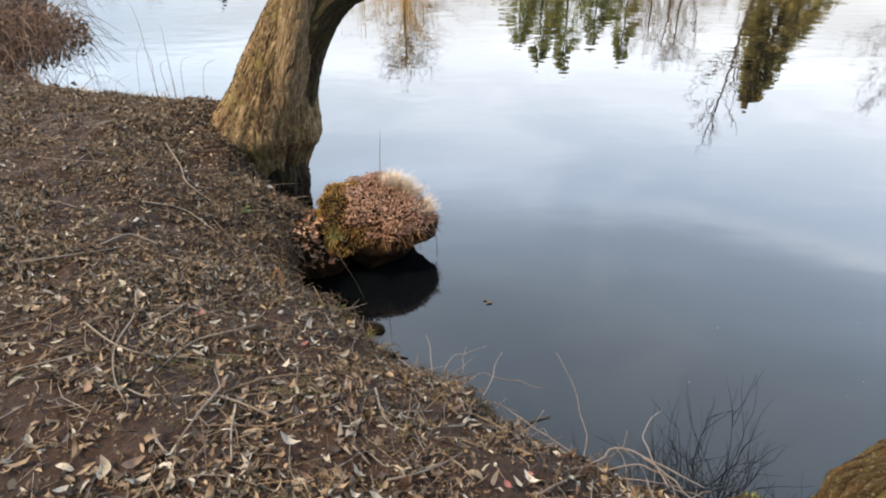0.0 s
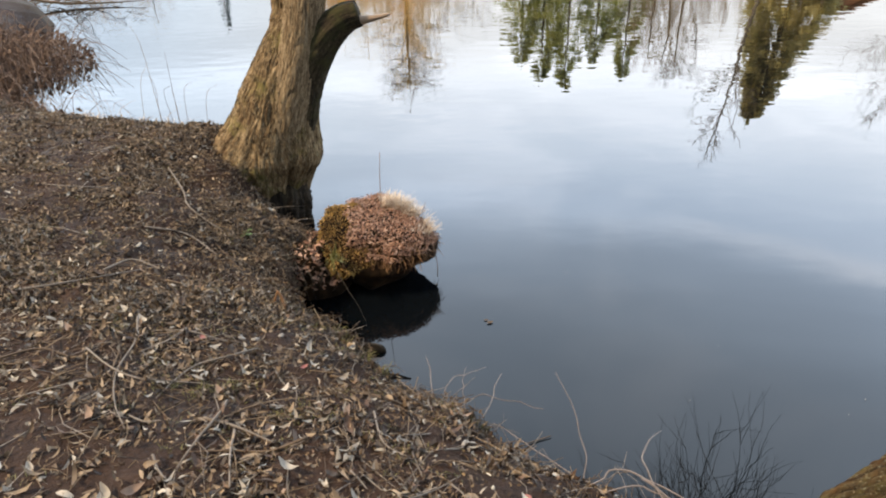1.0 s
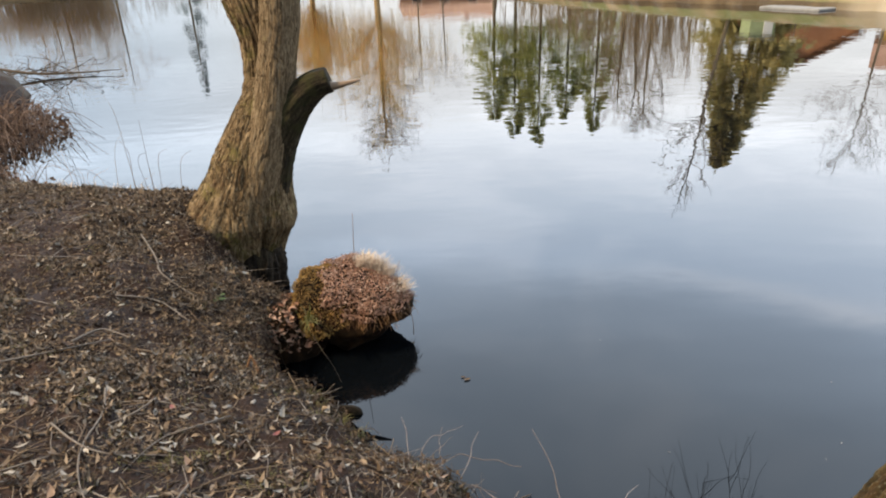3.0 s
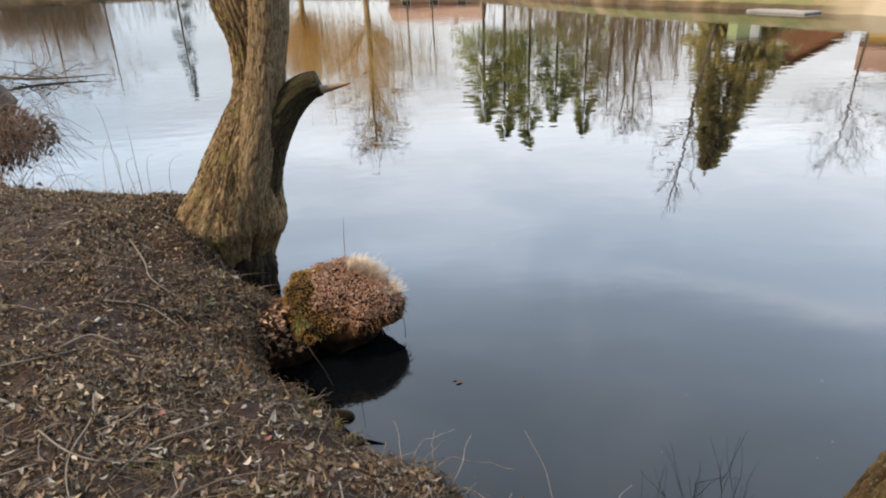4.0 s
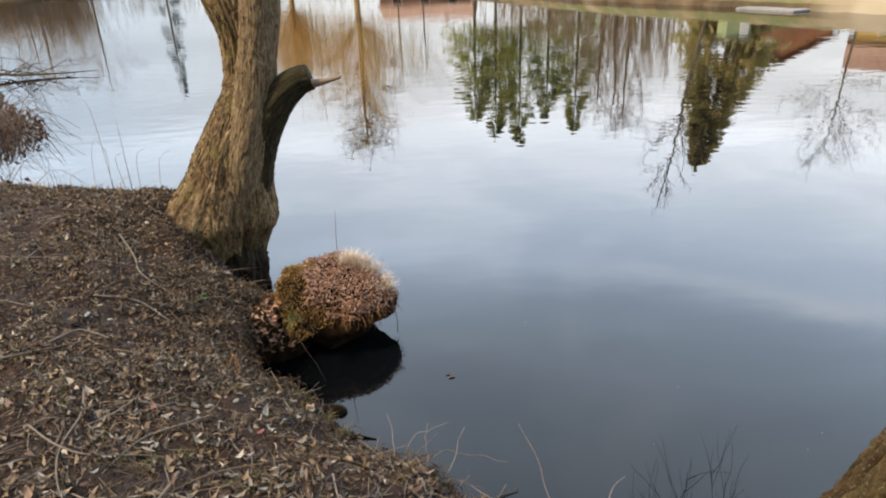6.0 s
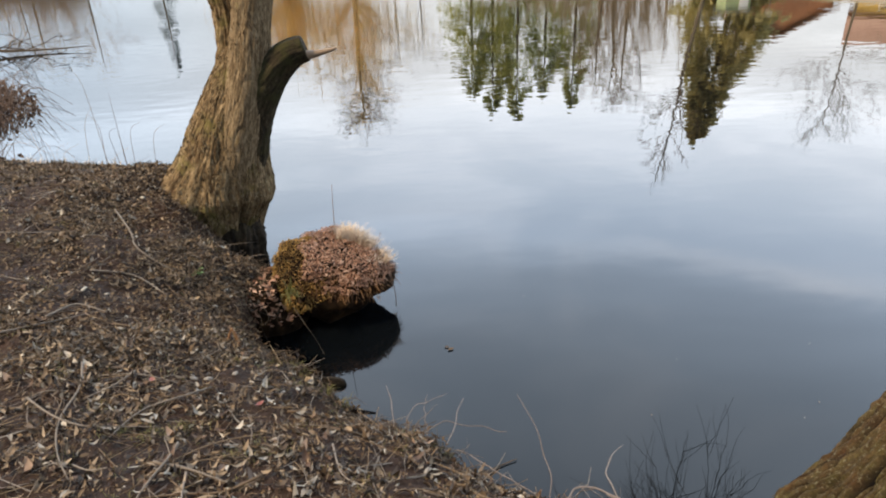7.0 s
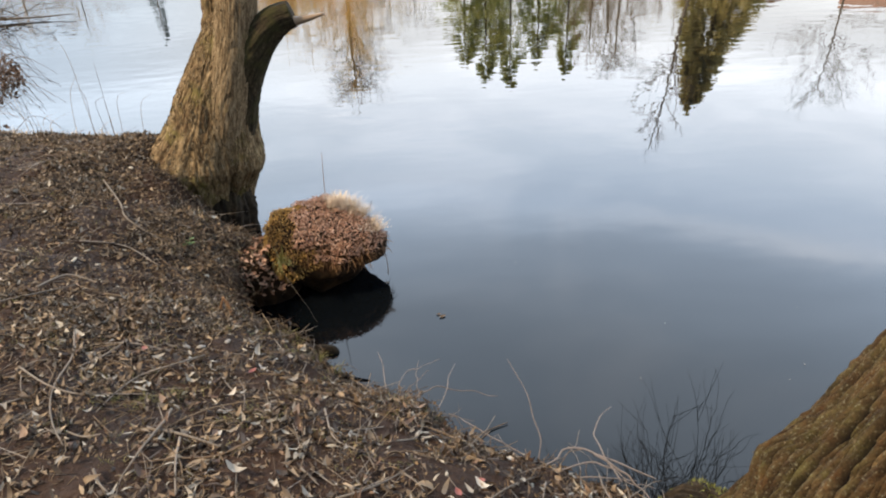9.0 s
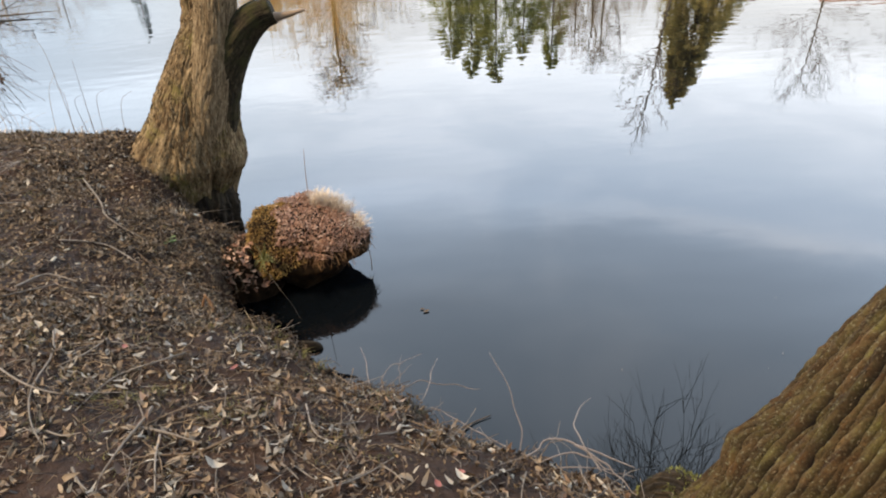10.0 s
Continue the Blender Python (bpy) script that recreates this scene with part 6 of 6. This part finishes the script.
for k in range(150):
    while True:
        x, y = rng.uniform(-3.6, 0.9), rng.uniform(1.2, 6.0)
        if shore_distance(np.array([x]), np.array([y]))[0][0] > 0.12:
            break
    a, L, r = rng.uniform(0, 6.28), rng.uniform(0.12, 0.6), rng.uniform(0.0015, 0.004)
    b = a + rng.normal(0, 0.5)
    m = (x + math.cos(a) * L * 0.5, y + math.sin(a) * L * 0.5)
    e = (m[0] + math.cos(b) * L * 0.5, m[1] + math.sin(b) * L * 0.5)
    if min(shore_distance(np.array([m[0], e[0]]), np.array([m[1], e[1]]))[0]) < 0.05:
        continue
    p = [on_ground(x, y, r), on_ground(*m, r + rng.uniform(0, 0.02)), on_ground(*e, r + rng.uniform(0, 0.02))]
    tagged(part("fallen_twig", tube(p, [r, r * 0.8, r * 0.5], 9, 5, M_TWIG if k % 2 else M_GREYTWIG, "fallen_twig")), "dry grey-brown twig lying on the mud", "twig", group="fallen twigs")

# forked branchlets among them
for x, y, turn, L in ((-1.9, 2.2, 20, 0.5), (-0.5, 1.75, 200, 0.4), (-1.3, 3.0, 160, 0.4), (-0.55, 2.4, 35, 0.4), (-2.6, 4.4, -50, 0.5), (0.3, 1.75, 130, 0.35), (-0.15, 2.2, 170, 0.35)):
    ob = empty("fallen_branchlet", on_ground(x, y), label="forked dry grey branchlet lying on the mud", category="twig", group="fallen branchlets")
    base = np.array(on_ground(x, y))

    def lying(px, py, up):
        return tuple(np.array(on_ground(px, py, up)) - base)

    a = radians(turn)
    pts = [(x + math.cos(a) * L * t - math.sin(a) * b, y + math.sin(a) * L * t + math.cos(a) * b) for t, b in ((0, 0), (0.33, rng.normal(0, 0.03)), (0.66, rng.normal(0, 0.05)), (1, rng.normal(0, 0.07)))]
    part("main_stem", tube([lying(*p, 0.008 + rng.uniform(0, 0.015)) for p in pts], [0.006, 0.005, 0.004, 0.002], 16, 6, M_GREYTWIG if L > 0.55 else M_TWIG, "main_stem"), ob)
    for k in range(3):
        p0, b = pts[min(k, 2)], a + rng.choice([-1, 1]) * rng.uniform(0.4, 0.9)
        q = [(p0[0] + math.cos(b) * L * 0.3 * t, p0[1] + math.sin(b) * L * 0.3 * t) for t in (0, 0.5, 1)]
        part("side_twig", tube([lying(*p, 0.008 + 0.01 * u) for u, p in enumerate(q)], [0.0035, 0.0028, 0.0012], 8, 5, M_TWIG, "side_twig"), ob)

# ---- leaf litter, pieces last ----
rng = np.random.default_rng(43)


# trodden patches of smooth wet mud: place and half widths
MUD_PATCHES = ((-2.2, 3.4, 0.18, 0.35), (-1.9, 2.8, 0.16, 0.18), (-1.42, 2.2, 0.13, 0.12), (-1.05, 1.88, 0.10, 0.09), (-1.05, 1.6, 0.13, 0.12), (-0.84, 1.95, 0.10, 0.08), (-1.5, 1.75, 0.25, 0.2), (-0.5, 1.6, 0.12, 0.08))


def litter_places(count, box, wide=False):
    """Random dry places, thicker towards the shore, thin on the trodden strip."""
    x, y = rng.uniform(box[0], box[1], count), rng.uniform(box[2], box[3], count)
    if wide:
        x = np.r_[x, rng.uniform(-9, -3.4, count // 3)]
        y = np.r_[y, rng.uniform(4.5, 12, count // 3)]
        count = len(x)
    d, _ = shore_distance(x, y)
    trod = np.clip((-x - 1.3 - 0.25 * (y - 2)) / 1.0, 0, 1)
    bare = sum(np.exp(-(((x - bx) / wx) ** 2 + ((y - by) / wy) ** 2) ** 1.5) for bx, by, wx, wy in MUD_PATCHES)
    dens = np.clip(0.55 + 0.6 * vnoise(x * 2.2, y * 2.2, seed=51) + 0.5 * vnoise(x * 6, y * 6, seed=53) - 0.10 * trod, 0.08, 1) + 0.35 * np.exp(-np.maximum(d, 0) / 0.25)
    dens = dens * (1 - 0.88 * np.clip(bare, 0, 1)) * np.where(y < 2.7 + 0.3 * vnoise(x * 2, y * 2, seed=57), 0.7, 1.0)
    keep = (d > 0.0) & (rng.uniform(0, 1, count) < dens)
    x, y = x[keep], y[keep]
    z = ground_z(x, y)
    e = 0.02
    n = np.stack([-(ground_z(x + e, y) - z) / e, -(ground_z(x, y + e) - z) / e, np.ones_like(x)], 1)
    return np.stack([x, y, z], 1), n / np.linalg.norm(n, axis=1)[:, None]


soups = {"leaf_litter": Soup(), "russet_litter": Soup(), "pale_litter": Soup()}
P, N = litter_places(120000, (-5.2, 1.0, 0.75, 7.0), True)
P2, N2 = litter_places(60000, (-6.0, 2.0, -3.5, 0.75))
P3, N3 = litter_places(22000, (-7.5, -5.2, -3.5, 6.0))
P, N = np.concatenate([P, P2, P3]), np.concatenate([N, N2, N3])
u = rng.uniform(0, 1, len(P))
red = 0.03 + 0.14 * np.exp(-((P[:, 0] - 0.2) ** 2 + (P[:, 1] - 1.8) ** 2) / 0.8)
pick = np.where(u < red, 0, np.where(u > 0.95 - 0.10 * (P[:, 0] < -1.6), 2, 1))
for num, key in enumerate(("russet_litter", "leaf_litter", "pale_litter")):
    leaf_batch(soups[key], rng, P[pick == num], N[pick == num], (0.007, 0.055), (0.2, 0.62), 0.55, 0.016, (-1.6, 1.9))
P, N = litter_places(9000, (-2.6, 0.9, 1.0, 3.4))
leaf_batch(soups["leaf_litter"], rng, P[::2], N[::2], (0.035, 0.085), (0.14, 0.30), 0.4, 0.02, (-1.2, 1.4))
leaf_batch(soups["pale_litter"], rng, P[1::6], N[1::6], (0.03, 0.08), (0.16, 0.34), 0.4, 0.02, (-1.0, 1.2))
P, N = litter_places(52000, (-3.8, -0.9, 2.7, 6.4))
leaf_batch(soups["leaf_litter"], rng, P, N, (0.012, 0.05), (0.2, 0.5), 0.5, 0.02, (-1.4, 1.6))
LABEL = {"leaf_litter": ("grey-brown dead willow leaves littering the bank", M_LEAF), "russet_litter": ("russet dead leaves littering the bank", M_LEAF_RED), "pale_litter": ("bleached pale dead leaves", M_LEAF_PALE)}
for key, s in soups.items():
    tagged(new(key, s.mesh(key, LABEL[key][1])), LABEL[key][0], "leaves", kind="stuff")

cr = Soup()
P, N = litter_places(120000, (-4.6, 1.0, 0.9, 6.8))
P2, N2 = litter_places(150000, (-3.8, -0.9, 2.6, 6.6))
P, N = np.concatenate([P, P2]), np.concatenate([N, N2])
c = len(P)
a, w, h = rng.uniform(0, 6.28, c), rng.uniform(0.003, 0.012, c) * np.where(P[:, 1] > 2.8, 1.5, 1.0), rng.uniform(0.001, 0.008, c)
ca, sa = np.cos(a) * w, np.sin(a) * w
cr.batch(P[:, None] + np.stack([np.stack([ca, sa, h], -1), np.stack([-sa * 0.5, ca * 0.5, h * 1.4], -1), np.stack([-ca, -sa, h * 0.7], -1), np.stack([sa * 0.4, -ca * 0.4, h * 0.3], -1)], 1), [(0, 1, 2, 3)])
tagged(new("litter_crumbs", cr.mesh("litter_crumbs", M_CRUMB, smooth=False)), "crumbs of bark, leaf and soil on the mud", "litter", kind="stuff")

fs = Soup()
P, N = litter_places(30000, (-4.6, 1.0, 0.75, 6.8))
c = len(P)
a, L = rng.uniform(0, 6.28, c), 0.03 + 0.15 * rng.uniform(0, 1, c) ** 2
d = np.stack([np.cos(a), np.sin(a), rng.normal(0.03, 0.1, c)], -1) * L[:, None]
mid = P + d * 0.5 + rng.normal(0, 0.22, (c, 3)) * L[:, None] * (1, 1, 0.3) + (0, 0, 0.008)
side = np.stack([-np.sin(a), np.cos(a), np.zeros(c)], -1) * rng.uniform(0.0008, 0.0022, c)[:, None]
upv = np.array([0, 0, 0.0022])
rings = [np.stack([q - side, q + side, q + upv], 1) for q in (P + (0, 0, 0.003), mid, P + d + (0, 0, 0.005))]
fs.batch(np.concatenate(rings, 1), [(r * 3 + k, r * 3 + (k + 1) % 3, (r + 1) * 3 + (k + 1) % 3, (r + 1) * 3 + k) for r in (0, 1) for k in range(3)])
tagged(new("stem_litter", fs.mesh("stem_litter", M_TWIG)), "thin broken stems scattered over the bank", "stems", kind="stuff")

gt = Soup()
P, N = litter_places(5000, (-4.2, 1.0, 0.75, 6.2))
c = len(P)
a, L = rng.uniform(0, 6.28, c), 0.08 + 0.24 * rng.uniform(0, 1, c) ** 2
d = np.stack([np.cos(a), np.sin(a), rng.normal(0.0, 0.03, c)], -1) * L[:, None]
sag = np.stack([-np.sin(a), np.cos(a), np.zeros(c)], -1) * (L * rng.normal(0, 0.12, c))[:, None]
ends = [P + (0, 0, 0.004), P + d * 0.35 + sag * 0.9, P + d * 0.7 + sag, P + d + (0, 0, 0.004)]
ends = [np.c_[q[:, :2], np.maximum(q[:, 2], ground_z(q[:, 0], q[:, 1]) + 0.004)] for q in ends]
w = rng.uniform(0.0012, 0.0028, c)
sticks(gt, ends, [w, w, w * 0.8, w * 0.5])
tagged(new("twig_litter", gt.mesh("twig_litter", M_GREYTWIG)), "thin bleached bent twigs scattered over the bank", "twigs", kind="stuff")

gs = Soup()
for x, y, c in ((-0.97, 2.12, 60), (-0.93, 2.17, 40), (-1.02, 2.08, 40), (-1.59, 2.53, 40), (-1.29, 3.11, 40), (-2.81, 5.47, 30), (-0.66, 3.0, 40), (-0.56, 2.92, 40), (-1.36, 3.95, 20), (-2.0, 2.9, 30), (-1.7, 1.9, 20), (-2.4, 3.9, 25), (-1.4, 3.3, 25), (-0.9, 2.9, 15), (-3.2, 5.6, 25), (-2.3, 5.0, 20)):
    for q in range(4):
        tuft(gs, on_ground(x + rng.normal(0, 0.06), y + rng.normal(0, 0.06)), c // 2, 0.028, (0, 0, 0.1), rng, 0.0015, 0.9)
P, N = litter_places(900, (-3.2, 0.2, 1.3, 5.8))
for p in P[:260]:
    for q in range(3):
        tuft(gs, on_ground(p[0] + rng.normal(0, 0.03), p[1] + rng.normal(0, 0.03)), 8, 0.024, (0, 0, 0.1), rng, 0.0014, 0.9)
tagged(new("grass_sprigs", gs.mesh("grass_sprigs", M_GRASS)), "sparse short green grass in the mud", "grass", kind="stuff")

for x, y, sz in ((-1.14, 2.49, 0.05), (-0.66, 2.39, 0.05), (0.18, 1.5, 0.045), (0.27, 1.61, 0.04), (-1.01, 3.26, 0.035)):
    sz *= 0.8
    s = Soup().add(*leaf_arrays(rng, (0, 0, 0), (0, 0, 1), sz, sz * 0.6, rng.uniform(0, 6.28), 0.5, 0.05))
    tagged(part("red_scrap", s.mesh("red_scrap", M_REDFLECK), None, "", Matrix.Translation(on_ground(x, y, 0.012))), "small red scrap among the dead leaves", "scrap", group="red scraps")


def pebble(name, x, y, size, mat, label, group):
    """A flattened rounded lump, lying half sunk."""
    bm = bmesh.new()
    bmesh.ops.create_icosphere(bm, subdivisions=2, radius=size / 2)
    ph = rng.uniform(0, 50)
    for v in bm.verts:
        n = 0.85 + 0.42 * float(vnoise(v.co.x / size * 3 + ph, v.co.y / size * 3, v.co.z / size * 3, 7))
        v.co = Vector((v.co.x * n, v.co.y * n * 0.55, v.co.z * n * 0.32))
    for f in bm.faces:
        f.smooth = True
    me = bpy.data.meshes.new(name)
    bm.to_mesh(me)
    bm.free()
    me.materials.append(mat)
    tagged(part(name, me, None, "", Matrix.Translation(on_ground(x, y, size * 0.12)) @ pose(0, 0, 0, rng.normal(0, 8), rng.normal(0, 8), rng.uniform(0, 360))), label, "fragment", group=group)


M_CHALK = material("chalky_white", [(0.2, 0.175, 0.135), (0.32, 0.29, 0.235), (0.44, 0.41, 0.35)], 60, rough=0.8, bump=0.3, bump_dist=0.002)
M_PEBBLE = material("grey_pebble", [(0.13, 0.115, 0.10), (0.2, 0.18, 0.155), (0.28, 0.255, 0.225)], 40, rough=0.8, bump=0.3, bump_dist=0.002)
for x, y, sz in ((-2.24, 4.0, 0.055), (-2.0, 4.87, 0.06), (-1.84, 3.43, 0.055), (-1.84, 3.59, 0.04), (-1.74, 3.47, 0.035), (-1.84, 4.24, 0.045), (-1.09, 2.91, 0.04), (-1.06, 2.89, 0.035), (-0.61, 1.71, 0.03), (-0.6, 1.93, 0.03),
                 (0.15, 1.62, 0.025), (0.47, 1.7, 0.03), (-0.17, 1.5, 0.03), (-0.05, 1.77, 0.02)):
    pebble("pale_chip", x, y, sz, M_CHALK, "small chalky white chip lying on the mud", "pale chips")
for x, y, sz in ((-1.01, 2.61, 0.055), (-0.95, 2.63, 0.05), (-0.84, 2.69, 0.045), (-0.69, 2.0, 0.045)):
    pebble("pebble", x, y, sz, M_PEBBLE, "smooth grey pebble half sunk in mud", "pebbles")
weed = empty("green_weed", on_ground(-1.36, 3.93), label="small fresh green weed among dead leaves", category="plant")
M_FRESH = material("fresh_green_leaf", [(0.04, 0.07, 0.018), (0.07, 0.115, 0.032), (0.10, 0.155, 0.05)], 40, vary=0.4, rough=0.6, bump=0, translucent=0.15)
for k in range(8):
    q = (rng.normal(0, 0.025), rng.normal(0, 0.025), 0.02 + rng.uniform(0, 0.02))
    part("leaf", Soup().add(*leaf_arrays(rng, q, (0, 0, 1), 0.042, 0.032, rng.uniform(0, 6.28), 0.3, 0.1)).mesh("leaf", M_FRESH), weed)

# single leaves that can be told apart, on the strip of bank nearest the viewer
kinds = []
for k in range(10):
    L = 0.042 + 0.0045 * k
    s = Soup().add(*leaf_arrays(rng, (0, 0, 0), (0, 0, 1), L, L * rng.uniform(0.24, 0.4), 0, rng.uniform(-0.5, 0.8), 0.0))
    kinds.append(s.mesh("leaf", (M_LEAF, M_LEAF_PALE, M_LEAF, M_LEAF_PALE, M_LEAF_RED)[k % 5]))
P, N = litter_places(1400, (-2.2, 0.8, 1.15, 3.2))
for p, nn in list(zip(P, N))[:290]:
    m = Matrix.Translation(Vector(p) + Vector(nn) * 0.012) @ Vector(nn).to_track_quat("Z", "Y").to_matrix().to_4x4() @ pose(0, 0, 0, rng.normal(0, 14), rng.normal(0, 14), rng.uniform(0, 360))
    part("leaf", kinds[int(rng.integers(0, 10))], ground, "", m)
